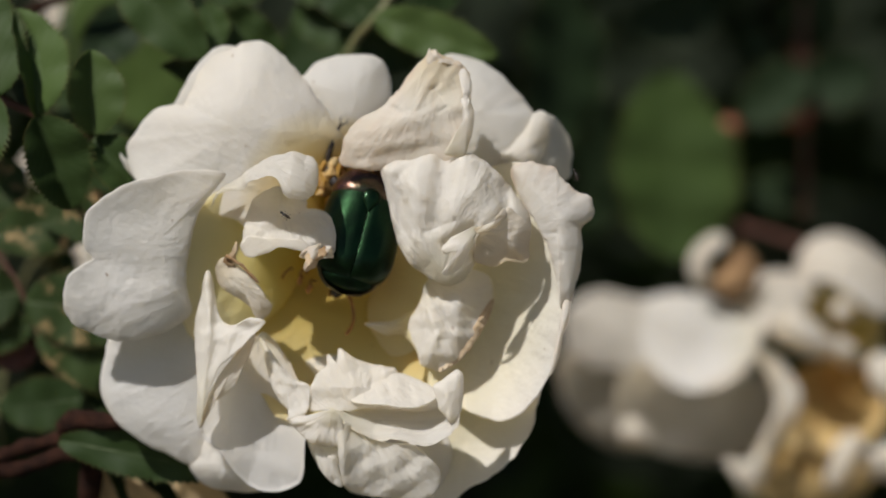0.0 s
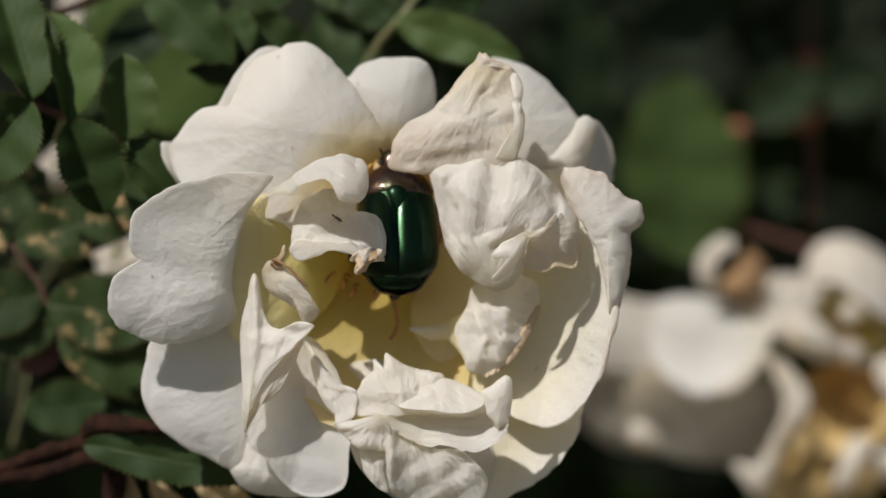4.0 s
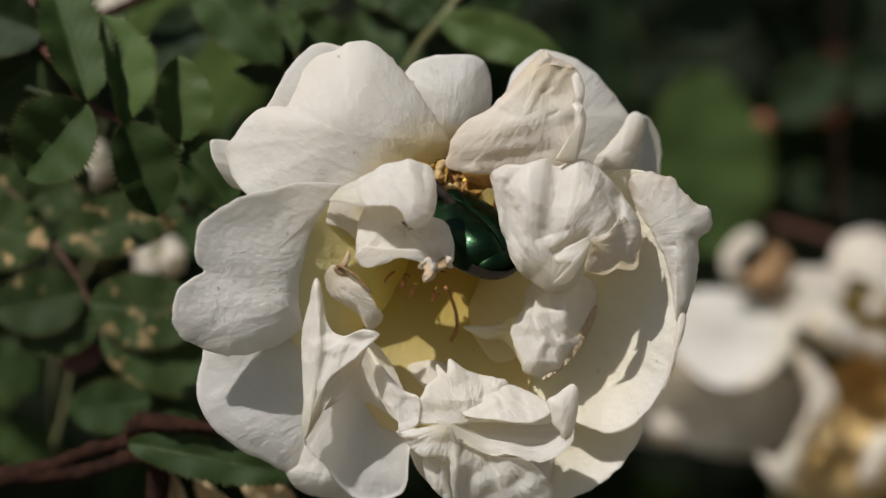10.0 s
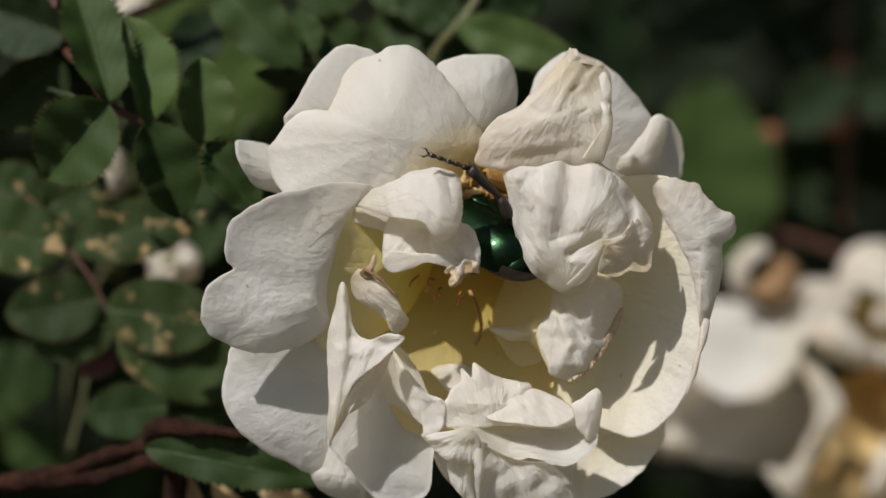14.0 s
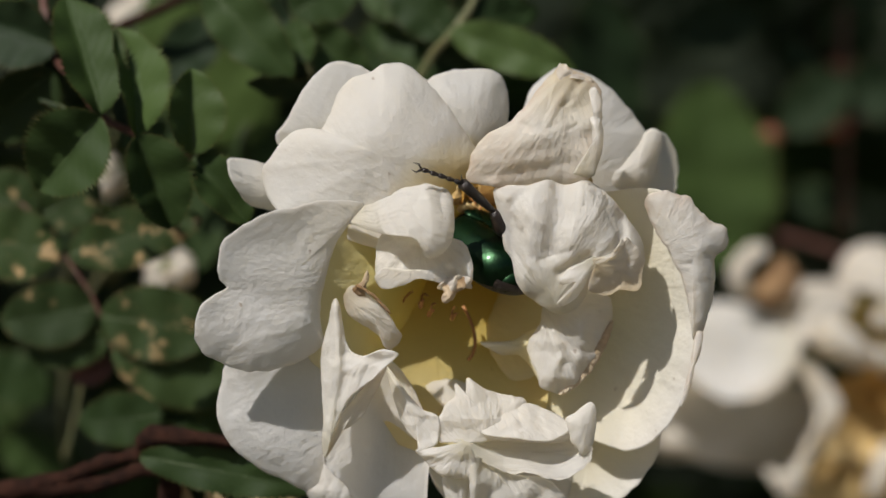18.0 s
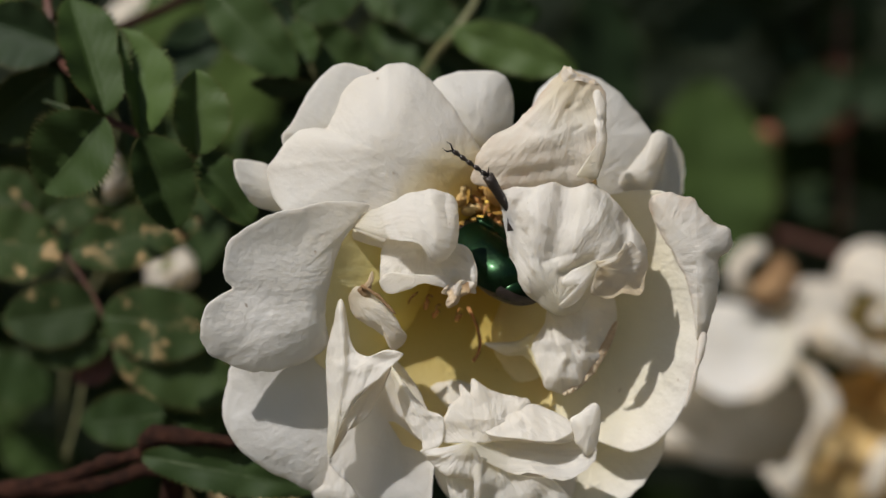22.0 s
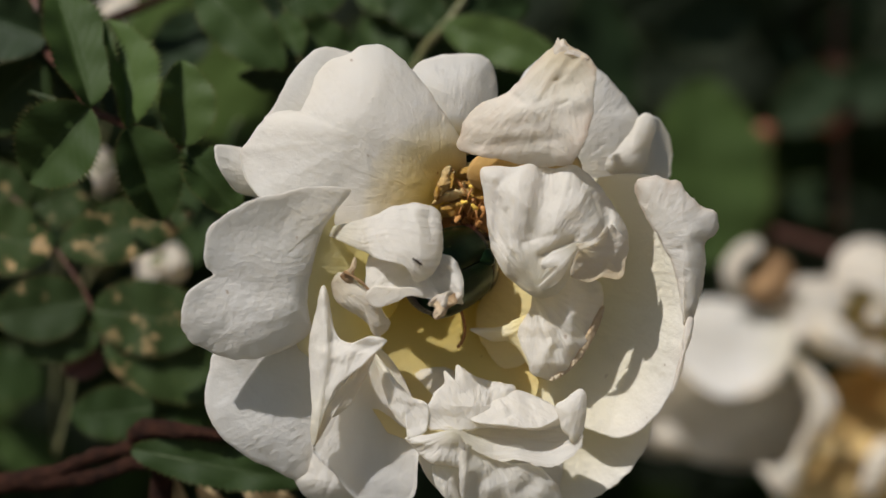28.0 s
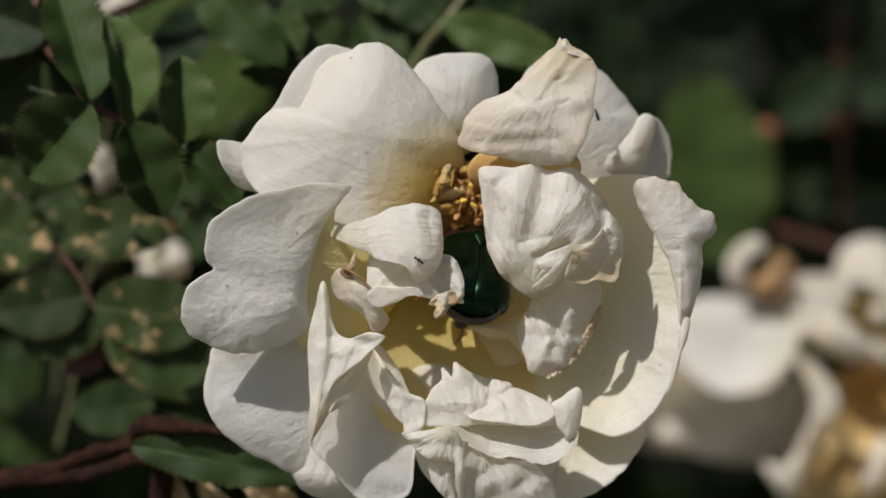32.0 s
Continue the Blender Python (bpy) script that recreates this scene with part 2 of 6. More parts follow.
WHITE = (0.935, 0.925, 0.915)
PETAL = petal_stuff("white_petal", (0.89, 0.87, 0.78), WHITE, (0.935, 0.928, 0.925), (0.62, 0.46, 0.27), 0.08, 0.71, 0.16, 0.2)
PETAL_BASED = petal_stuff("white_petal_with_yellow_claw", (0.92, 0.70, 0.05), WHITE, (0.935, 0.928, 0.925), (0.62, 0.46, 0.27), 0.06, 0.71, 0.16, 0.18)
PETAL_INNER = petal_stuff("cream_petal", (0.78, 0.52, 0.05), (0.85, 0.70, 0.23), (0.885, 0.825, 0.57), (0.60, 0.42, 0.2), 0.12, 0.71, 0.26)
PETAL_BOWL = petal_stuff("bowl_petal", (0.88, 0.72, 0.22), (0.91, 0.84, 0.54), (0.905, 0.89, 0.87), (0.60, 0.42, 0.2), 0.08, 0.62, 0.16, 0.2)
PETAL_YELLOW = petal_stuff("yellow_flushed_petal", (0.91, 0.70, 0.08), (0.93, 0.84, 0.36), (0.935, 0.905, 0.74), (0.60, 0.42, 0.2), 0.10, 0.71, 0.26)
PETAL_HONEY = petal_stuff("honey_petal", (0.62, 0.36, 0.10), (0.70, 0.48, 0.18), (0.80, 0.66, 0.36), (0.4, 0.22, 0.08), 0.3, 0.5, 0.4)
PETAL_AMBER = petal_stuff("amber_scrap", (0.50, 0.26, 0.04), (0.62, 0.36, 0.06), (0.70, 0.46, 0.12), (0.30, 0.14, 0.04), 0.4, 0.5, 0.5, 0.6)
PETAL_BROWN = petal_stuff("browned_petal", (0.40, 0.23, 0.10), (0.48, 0.30, 0.15), (0.40, 0.24, 0.12), (0.26, 0.13, 0.06), 0.5, 0.35, 0.6)
PETAL_CRUSHED = petal_stuff("crushed_petal", (0.89, 0.87, 0.78), WHITE, (0.905, 0.895, 0.88), (0.62, 0.46, 0.27), 0.08, 0.70, 0.13, 0.36)
PETAL_RIM = petal_stuff("rim_petal", WHITE, WHITE, WHITE, (0.60, 0.42, 0.24), 0.30, 0.71, 0.16, 0.16)
PETAL_TIRED = petal_stuff("tired_petal", (0.88, 0.82, 0.70), (0.89, 0.865, 0.82), (0.88, 0.84, 0.78), (0.64, 0.46, 0.28), 0.14, 0.68, 0.13, 0.4)
PETAL_WILT = petal_stuff("wilted_petal", (0.86, 0.79, 0.62), (0.90, 0.88, 0.84), (0.88, 0.84, 0.77), (0.66, 0.40, 0.22), 0.22, 0.68, 0.16, 0.25)
PETAL_DEAD = petal_stuff("dried_petal", (0.48, 0.27, 0.10), (0.72, 0.55, 0.34), (0.82, 0.70, 0.52), (0.30, 0.15, 0.06), 0.5, 0.4, 0.8, 0.6)
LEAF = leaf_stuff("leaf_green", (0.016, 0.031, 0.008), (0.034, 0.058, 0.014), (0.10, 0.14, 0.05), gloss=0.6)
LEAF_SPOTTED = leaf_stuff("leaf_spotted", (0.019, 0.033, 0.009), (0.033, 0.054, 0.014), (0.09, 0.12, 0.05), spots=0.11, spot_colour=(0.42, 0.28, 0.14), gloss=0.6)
# two lighter copies of the leaf green, sunlight put into the colour
LEAF_LIME_LIT = leaf_stuff("leaf_lime_lit", (0.055, 0.090, 0.022), (0.095, 0.15, 0.035), (0.15, 0.22, 0.07), through_light=0.35, gloss=0.55)
LEAF_LIT = leaf_stuff("leaf_lit", (0.042, 0.068, 0.018), (0.075, 0.115, 0.028), (0.12, 0.17, 0.06), through_light=0.32, gloss=0.55)
# darker copy of the leaf green, with shade put into the colour
LEAF_SHADED = leaf_stuff("leaf_shaded", (0.011, 0.021, 0.008), (0.022, 0.038, 0.014), (0.09, 0.13, 0.07), gloss=0.6)
LEAF_DRY = leaf_stuff("leaf_dry", (0.50, 0.37, 0.20), (0.70, 0.56, 0.36), (0.4, 0.26, 0.12), through_light=0.3, gloss=0.7)
BARK = plain_stuff("bark", (0.004, 0.002, 0.0016), (0.066, 0.026, 0.015), 520, 0.85, relief=1.0, spec=0.12)
STEM_RED = plain_stuff("red_stem", (0.055, 0.018, 0.011), (0.11, 0.042, 0.024), 300, 0.55)
MIDRIB = plain_stuff("midrib", (0.05, 0.075, 0.03), (0.09, 0.11, 0.045), 400, 0.55)
STEM_GREEN = plain_stuff("green_stem", (0.08, 0.09, 0.03), (0.16, 0.14, 0.06), 300, 0.5)
HIP = plain_stuff("rose_hip", (0.20, 0.045, 0.022), (0.30, 0.09, 0.045), 200, 0.4)
AMBER = plain_stuff("filament", (0.24, 0.09, 0.02), (0.42, 0.19, 0.05), 500, 0.5)
POLLEN = plain_stuff("anther", (0.70, 0.42, 0.05), (0.80, 0.58, 0.12), 900, 0.7)
ANTHER_OLD = plain_stuff("old_anther", (0.30, 0.12, 0.03), (0.50, 0.25, 0.07), 900, 0.7)
HEART_BROWN = plain_stuff("flower_seat", (0.16, 0.06, 0.012), (0.36, 0.17, 0.035), 500, 0.7)
SHELL = plain_stuff("green_shell", (0.002, 0.010, 0.003), (0.006, 0.027, 0.007), 500, 0.32, 0.86, 0.05, 0.08)
SHELL_COPPER = plain_stuff("copper_shell", (0.012, 0.030, 0.010), (0.09, 0.022, 0.02), 260, 0.25, 0.8, 0.1, 0.35)
CHITIN = plain_stuff("black_chitin", (0.008, 0.006, 0.005), (0.03, 0.018, 0.012), 800, 0.3)
# unseen ground, paled so that it bounces warm fill onto the petals
SOIL = plain_stuff("soil", (0.075, 0.066, 0.048), (0.15, 0.133, 0.098), 14, 0.95)


# ---- the rose: petals as thin curved shells ----
def petal(name, start, middle, end, half, cup=0.0, material=PETAL, parent=None, crumple=0.35, seed=1, face=(0, -1, 0), claw=0.3,
          peak=0.6, notch=0.0, tip_roll=0.0, side_roll=0.0, ragged=0.04, ripple=0.0, label="", rows=44, cols=34, thick=0.00022, at=here, blunt=2.0):
    """A petal along a bow start-middle-end of the plan sheet. half: its breadth from the midrib in plan steps, or (left, right) seen along it. cup: how far its sides come forward (minus: back).
    tip_roll and side_roll fold the rim backwards; crumple (mm), ripple (mm) and ragged wrinkle it."""
    a, m, b = at(start), at(middle), at(end)
    c = m * 2 - (a + b) / 2
    wl, wr = ((x * GRID * REACH) for x in (half if isinstance(half, tuple) else (half, half)))
    look_to = Vector(face).normalized()
    length = (m - a).length + (b - m).length

    def place(u, v):
        u1 = u * (1 - notch * math.exp(-(v / 0.22) ** 2) * u * u)
        u1 *= 1 + ragged * u * u * fbm((v * 2.2, u, 0), seed + 40, 3)
        t = u1
        p = a * (1 - t) ** 2 + c * 2 * t * (1 - t) + b * t * t
        tan = ((c - a) * (1 - t) + (b - c) * t).normalized()
        side = look_to.cross(tan).normalized()
        up = tan.cross(side).normalized()
        if u < peak:
            s = u / peak
            s = s * s * (3 - 2 * s)
            k = claw + (1 - claw) * s
        else:
            k = max(0.0, 1 - ((u - peak) / (1 - peak)) ** blunt) ** (1 / blunt)
        k *= 1 + ragged * 1.3 * fbm((u * 4, v * 0.4, 3), seed + 11, 3)
        if abs(cup) > 1e-3:
            f = v * cup * 1.4
            lat, rise = math.sin(f) / (cup * 1.4), (1 - math.cos(f)) / abs(cup * 1.4) * (1 if cup > 0 else -1)
        else:
            lat, rise = v, 0.0
        e = max(0.0, (abs(v) - 0.55) / 0.45)
        rise -= side_roll * e * e
        lat *= 1 - 0.25 * abs(side_roll) * e * e
        w = wl if v > 0 else wr
        q = p + side * (lat * w * k) + up * (rise * w * k)
        g = max(0.0, (u - 0.6) / 0.4)
        q -= up * (tip_roll * g * g * length * 0.4)
        z = q * 1000
        edge = 0.35 + 0.65 * max(abs(v), u)
        big = fbm((z.x / 9, z.y / 9, z.z / 9), seed, 2)
        fold = 1 - abs(fbm((z.x / 5.5, z.y / 5.5, z.z / 5.5), seed + 5, 2)) * 2
        small = fbm((z.x / 2.2, z.y / 2.2, z.z / 2.2), seed + 9, 3)
        lift = crumple * (0.8 * big + 0.45 * (fold - 0.5) + 0.25 * small) * edge
        lift += ripple * math.sin(v * 9 + 3 * big + seed) * (0.3 + 0.7 * u)
        return q + up * (lift / 1000)

    verts, faces, uvs = sheet(rows, cols, place, thick)
    return obj(name, verts, faces, material, parent, label, uvs)


rose = thing("rose_flower", HEART, "open white double rose with crumpled cream petals on its stem", "flower")


LEANT = pose(HEART.x + 0.00402, HEART.y + -0.00479, HEART.z + 0.00045, 0, 0.47, 2.68)
VIEW = pose(0, 0, 0, 0.149, 0, 0.015)


def blade(t):
    """A place on the rose's own plan sheet, drawn up as the rose leans one second on, relative to its heart."""
    way = VIEW @ Vector(((t[0] - 784) * GRID, 1, (441 - t[1]) * GRID))
    p = way * ((LEANT.translation.y + t[2] * (0.0008 if t[2] > 0 else 0.00055)) / way.y) + Vector((0, 0, EYE))
    return LEANT.inverted() @ p


def spline(q, t):
    """A smooth curve through the places q at t from 0 to 1."""
    x = min(max(t, -0.03), 1.03) * (len(q) - 1)
    i = min(max(int(math.floor(x)), 0), len(q) - 2)
    f = x - i
    p1, p2 = q[i], q[i + 1]
    p0 = q[i - 1] if i > 0 else p1 * 2.3 - p2 * 1.8 + q[min(i + 2, len(q) - 1)] * 0.5 if len(q) > 2 else p1 * 2 - p2
    p3 = q[i + 2] if i + 2 < len(q) else (p2 * 2.3 - p1 * 1.8 + q[max(i - 1, 0)] * 0.5 if len(q) > 2 else p2 * 2 - p1)
    return 0.5 * (2 * p1 + (p2 - p0) * f + (2 * p0 - 5 * p1 + 4 * p2 - p3) * f * f + (3 * p1 - p0 - 3 * p2 + p3) * f ** 3)


def crumpled(z, seed, size, warp):
    """Straight sharp folds as in crushed paper, about -0.5 to 0.5."""
    pick = random.Random(seed * 13 + 5)
    total = 0.0
    for k in range(4):
        d = Vector((pick.uniform(-1, 1), pick.uniform(-0.4, 0.4), pick.uniform(-1, 1))).normalized()
        w = d.dot(z) / (size * pick.uniform(0.7, 1.6)) + pick.uniform(0, 2) + warp * 0.4
        mask = 0.5 + 0.5 * max(-1.0, min(1.0, 2.0 * fbm((z.x / 7 + k * 3, z.y / 7, z.z / 7), seed + 60 + k, 1)))
        total += (abs(w % 2 - 1) - 0.5) * mask
    return total * 1.5


def patch(name, net, material=PETAL, parent=None, crumple=0.18, seed=1, round_off=0.3, crease=0.05, fine=0.03, ragged=0.012, label="", rows=40, cols=40, thick=0.00014, fray=0.006, fan=0.03, size=3.0, at=blade):
    """A petal as a smooth sheet through a net of places, from its claw (first row) to its rim (last row).
    crumple, crease, fan and fine (mm): swelling, sharp folds, pleats along the blade and small wrinkles."""
    p = [[at(q) for q in line] for line in net]

    def flat(u, v):
        return spline([spline(line, v) for line in p], u)

    def place(u, v):
        x, y = 2 * u - 1, v
        x2, y2 = x * math.sqrt(1 - round_off * y * y / 2), y * math.sqrt(1 - round_off * x * x / 2)
        rim = max(abs(x), abs(y)) ** 6
        wob = 1 + rim * (ragged * 1.6 * fbm((x * 1.8, y * 1.8, 1), seed + 31, 1) + fray * fbm((x * 9, y * 9, 1), seed + 37, 3))
        a, b = (x2 * wob + 1) / 2, (y2 * wob + 1) / 2
        q = flat(a, b)
        e = 0.01
        n = (flat(a, b + e) - flat(a, b - e)).cross(flat(a + e, b) - flat(a - e, b))
        n = n.normalized() if n.length > 1e-15 else Vector((0, -1, 0))
        if n.y > 0:
            n = -n
        z = q * 1000
        big = fbm((z.x / 8, z.y / 8, z.z / 8), seed, 2)
        warp = fbm((z.x / 4.5, z.y / 4.5, z.z / 4.5), seed + 3, 2)
        pleat = abs((b * 7 + warp * 0.7 + 0.5 * fbm((b * 5, a * 1.2, seed), seed + 7, 2)) % 2 - 1) - 0.5
        pleat *= max(0.0, min(1.0, 0.5 + 1.6 * fbm((z.x / 4, z.y / 4, z.z / 4), seed + 71, 2)))
        pleat += 0.5 * (abs((b * 17 + warp * 1.3) % 2 - 1) - 0.5)
        small = fbm((z.x / 1.6, z.y / 1.6, z.z / 1.6), seed + 9, 3)
        lift = crumple * 0.8 * big + crease * crumpled(z, seed, size, warp) + fan * pleat * (0.3 + a) + fine * 0.7 * small
        lift -= 0.06 * max(0.0, (max(abs(x), abs(y)) - 0.9) / 0.1) ** 2
        return q + n * (lift / 1000)

    verts, faces, uvs = sheet(rows, cols, place, thick)
    return obj(name, verts, faces, material, parent, label, uvs)


P = dict(parent=rose)


def closed(q, n):
    """n places evenly along a closed smooth curve through the places q; a place given twice is a sharp corner."""
    fine = []
    m = len(q)
    for i in range(m):
        p0, p1, p2, p3 = (Vector(q[(i + k) % m]) for k in (-1, 0, 1, 2))
        for k in range(24):
            f = k / 24
            fine.append(0.5 * (2 * p1 + (p2 - p0) * f + (2 * p0 - 5 * p1 + 4 * p2 - p3) * f * f + (3 * p1 - p0 - 3 * p2 + p3) * f ** 3))
    run = [0.0]
    for i in range(len(fine)):
        d = fine[(i + 1) % len(fine)] - fine[i]
        run.append(run[-1] + math.hypot(d.x, d.y))
    out, j = [], 0
    for k in range(n):
        s = run[-1] * k / n
        while run[j + 1] < s:
            j += 1
        f = (s - run[j]) / max(run[j + 1] - run[j], 1e-9)
        out.append(fine[j].lerp(fine[(j + 1) % len(fine)], f))
    return out


def bloom(name, outline, middle, claw, material=PETAL, parent=rose, folds=(), flare=2.0, crumple=0.3, crease=0.0, fine=0.04, pleat=0.05, fray=2.0, size=3.0, seed=1, spokes=110, rings=26, thick=0.00012, curl_back=0.15, label="", at=blade):
    """A petal within a closed outline of the plan sheet (a, b, depth), swelling to its middle; claw: where its veins start.
    folds: ridges (a0, b0, a1, b1, height in mm, breadth in steps; a minus breadth makes a sharp crease)."""
    rim = closed(outline, spokes)
    mid = Vector(middle)
    level = sum(p.z for p in rim) / spokes
    mid.z = level + (mid.z - level) * 0.62
    c = Vector((claw[0], claw[1], 0))
    reach = max(math.hypot(p.x - c.x, p.y - c.y) for p in rim)
    way = math.atan2(sum(p.y for p in rim) / spokes - c.y, sum(p.x for p in rim) / spokes - c.x)

    def place(r, k):
        e = rim[k]
        w = fbm((e.x / 23, e.y / 23, 0), seed + 31, 3) * fray
        d = Vector((e.x - mid.x, e.y - mid.y, 0)).normalized()
        p = mid.lerp(e, r)
        p.z = mid.z + (e.z - mid.z) * r ** flare
        p += d * (w * r ** 6)
        a, b = p.x, p.y
        x, z = a * 0.0685, b * 0.0685
        big = fbm((x / 8, z / 8, seed), seed, 2)
        warp = fbm((x / 4, z / 4, seed), seed + 3, 2)
        ang = math.atan2(b - c.y, a - c.x) - way
        ang = (ang + math.pi) % (2 * math.pi) - math.pi
        far = math.hypot(a - c.x, b - c.y) / reach
        lift = crumple * 0.6 * big + fine * 0.7 * fbm((x / 1.5, z / 1.5, seed), seed + 9, 3)
        lift += 0.6 * pleat * fbm((ang * 9, far * 1.5, seed), seed + 17, 3) * far
        if crease:
            lift += crease * crumpled(Vector((x, 0, z)), seed, size, warp)
        for a0, b0, a1, b1, h, br in folds:
            ux, uy = a1 - a0, b1 - b0
            s = max(0.0, min(1.0, ((a - a0) * ux + (b - b0) * uy) / (ux * ux + uy * uy)))
            g = math.hypot(a - a0 - ux * s, b - b0 - uy * s) + 3.0 * warp
            lift += 0.6 * h * (math.exp(-(g / br) ** 2) if br > 0 else math.exp(g / br))
        lift -= curl_back * max(0.0, (r - 0.93) / 0.07) ** 2
        p3 = at((p.x, p.y, p.z))
        return p3 + Vector((0, -lift / 1000, 0)), (far, 0.5 + ang / 1.7), (r, k / spokes)

    rs = [((i + 1) / rings) ** 0.8 for i in range(rings)]
    grid, uvs, hem = [], [], []
    p, u, h = place(0.0005, 0)
    grid.append(p), uvs.append(u), hem.append(h)
    for r in rs:
        for k in range(spokes):
            p, u, h = place(r, k)
            grid.append(p), uvs.append(u), hem.append(h)
    n = len(grid)
    faces = []

    def ring(i, k):
        return 1 + i * spokes + k % spokes
    for k in range(spokes):
        faces.append((0, ring(0, k), ring(0, k + 1)))
        faces.append((n, n + ring(0, k + 1), n + ring(0, k)))
        for i in range(rings - 1):
            q = (ring(i, k), ring(i + 1, k), ring(i + 1, k + 1), ring(i, k + 1))
            faces.append(q)
            faces.append(tuple(n + j for j in q[::-1]))
        faces.append((ring(rings - 1, k), n + ring(rings - 1, k), n + ring(rings - 1, k + 1), ring(rings - 1, k + 1)))
    verts = grid + [v + Vector((0, thick * (0.5 if j > n - spokes - 1 else 1.0), 0)) for j, v in enumerate(grid)]
    return obj(name, verts, faces, material, parent, label, uvs + uvs, hem=hem + hem)


# outer petals, spread behind
left_tip = bloom("petal", [(256, 256, 10), (276, 252, 11), (320, 262, 12), (380, 300, 13), (360, 345, 13), (300, 336, 12), (268, 300, 10)], (315, 298, 10), (420, 330), seed=3, spokes=60, rings=14)
hump = bloom("petal", [(340, 215, 9), (357, 187, 9), (372, 158, 9.5), (395, 122, 10), (420, 94, 10), (441, 84, 10), (470, 84, 10), (520, 110, 10), (580, 190, 11), (600, 270, 12), (480, 290, 12), (380, 260, 10)], (450, 180, 7), (600, 310), seed=2, crumple=0.4)
front_left = bloom("petal", [(272, 272, 7), (274, 256, 7), (288, 238, 7), (305, 211, 7), (330, 193, 7), (357, 187, 7), (376, 186, 6.5), (392, 158, 7), (408, 122, 8), (432, 101, 8), (462, 90, 8), (482, 77, 8), (506, 74, 8), (532, 81, 8), (562, 106, 8), (590, 140, 8), (616, 176, 8), (641, 212, 8.5), (661, 246, 9), (667, 285, 10), (645, 340, 10), (606, 410, 8.5), (566, 438, 6.5), (520, 434, 3.4), (470, 396, 2.6), (420, 380, 2.8), (360, 368, 2.5), (304, 336, 4), (282, 308, 6)],
                   (480, 230, 0.5), (628, 346), PETAL_BASED, seed=1, flare=2.2, crumple=0.45, fine=0.05, pleat=0.10, fray=2.5, spokes=170, rings=44,
                   folds=((376, 190, 470, 205, 0.22, 34), (470, 95, 560, 210, 0.30, 40), (430, 120, 480, 200, -0.18, 26), (300, 300, 430, 268, 0.22, 30), (520, 260, 640, 292, -0.3, 26)))
upper_petal = bloom("petal", [(585, 150, 12), (592, 134, 12), (610, 117, 12), (645, 104, 12), (700, 100, 12), (730, 110, 12.5), (744, 140, 13), (747, 180, 13), (735, 225, 13), (700, 275, 13), (650, 275, 13), (612, 210, 12)], (675, 175, 8), (665, 290), PETAL_BASED, seed=4, folds=((640, 120, 660, 230, 0.2, 22),))
back_a = bloom("petal", [(795, 150, 15), (840, 104, 16), (866, 103, 16), (890, 109, 16), (922, 125, 16), (957, 154, 16), (986, 189, 16), (1003, 216, 15), (1015, 262, 15), (1000, 330, 15), (930, 360, 14), (850, 350, 14), (790, 240, 14)], (900, 215, 10), (850, 300), seed=5, flare=2.4, folds=((870, 130, 960, 280, 0.3, 40),))
back_c = bloom("petal", [(1015, 216, 14), (1036, 216, 15), (1054, 240, 18), (1064, 268, 20), (1064, 300, 20), (1058, 328, 20), (1010, 350, 16), (970, 330, 15), (985, 260, 14)], (1022, 285, 13.5), (940, 330), seed=8, spokes=80, rings=20)
back_b = bloom("petal", [(985, 238, 13), (998, 214, 13), (1010, 205, 13), (1026, 210, 13), (1032, 232, 13.5), (1022, 262, 14), (1012, 300, 14), (980, 330, 15), (900, 330, 15), (900, 290, 14), (950, 268, 13)], (985, 278, 10.5), (880, 310), seed=6, spokes=80, rings=20, folds=((1000, 225, 960, 280, 0.2, 16),))
side = bloom("petal", [(458, 312, -1.5), (436, 305, -3), (400, 305, -4.5), (368, 307, -5.5), (330, 318, -6.5), (288, 326, -7), (250, 345, -7), (220, 364, -6.5), (203, 390, -6), (198, 421, -5.5), (204, 448, -5), (216, 462, -5), (196, 474, -5), (173, 493, -5), (162, 525, -4), (165, 560, -3), (180, 581, -2.5), (210, 596, -1.5), (242, 608, -1), (281, 611, -0.5), (320, 603, 0), (360, 588, 0.5), (390, 560, 1), (387, 530, 0.5), (384, 500, -0.5), (388, 460, -1.5), (397, 418, -2.5), (412, 374, -2.5), (440, 336, -1.5)],
             (310, 455, -5.5), (600, 440), PETAL, seed=7, flare=2.6, crumple=0.5, fine=0.06, pleat=0.16, fray=3.0, spokes=170, rings=44,
             folds=((216, 464, 320, 492, -0.55, 26), (300, 330, 275, 420, 0.25, 36), (180, 540, 260, 560, 0.35, 26), (330, 380, 370, 420, -0.25, 36), (300, 560, 360, 520, 0.2, 30)))
bloom("petal", [(320, 580, 5.4), (262, 592, 5.4), (238, 608, 6.4), (229, 640, 6.4), (222, 690, 6.4), (232, 730, 6.4), (258, 764, 6.4), (300, 795, 6.9), (345, 818, 7.4), (384, 836, 7.9), (420, 850, 8.4), (470, 830, 8.4), (500, 740, 7.4), (490, 630, 6.4), (420, 566, 5.4)], (340, 715, 4.6), (560, 560), seed=9, flare=2.2, crumple=0.4, pleat=0.12, spokes=130, rings=34, folds=((260, 720, 380, 810, 0.2, 26), (330, 640, 420, 760, -0.2, 40)))
bloom("petal", [(380, 838, 8), (384, 812, 8), (398, 780, 7), (412, 772, 6), (450, 800, 6), (490, 850, 7), (520, 880, 8), (470, 884, 9), (410, 872, 9)], (440, 832, 5), (500, 700), seed=10, spokes=80, rings=20, pleat=0.15, folds=((405, 800, 440, 850, 0.25, 12),))
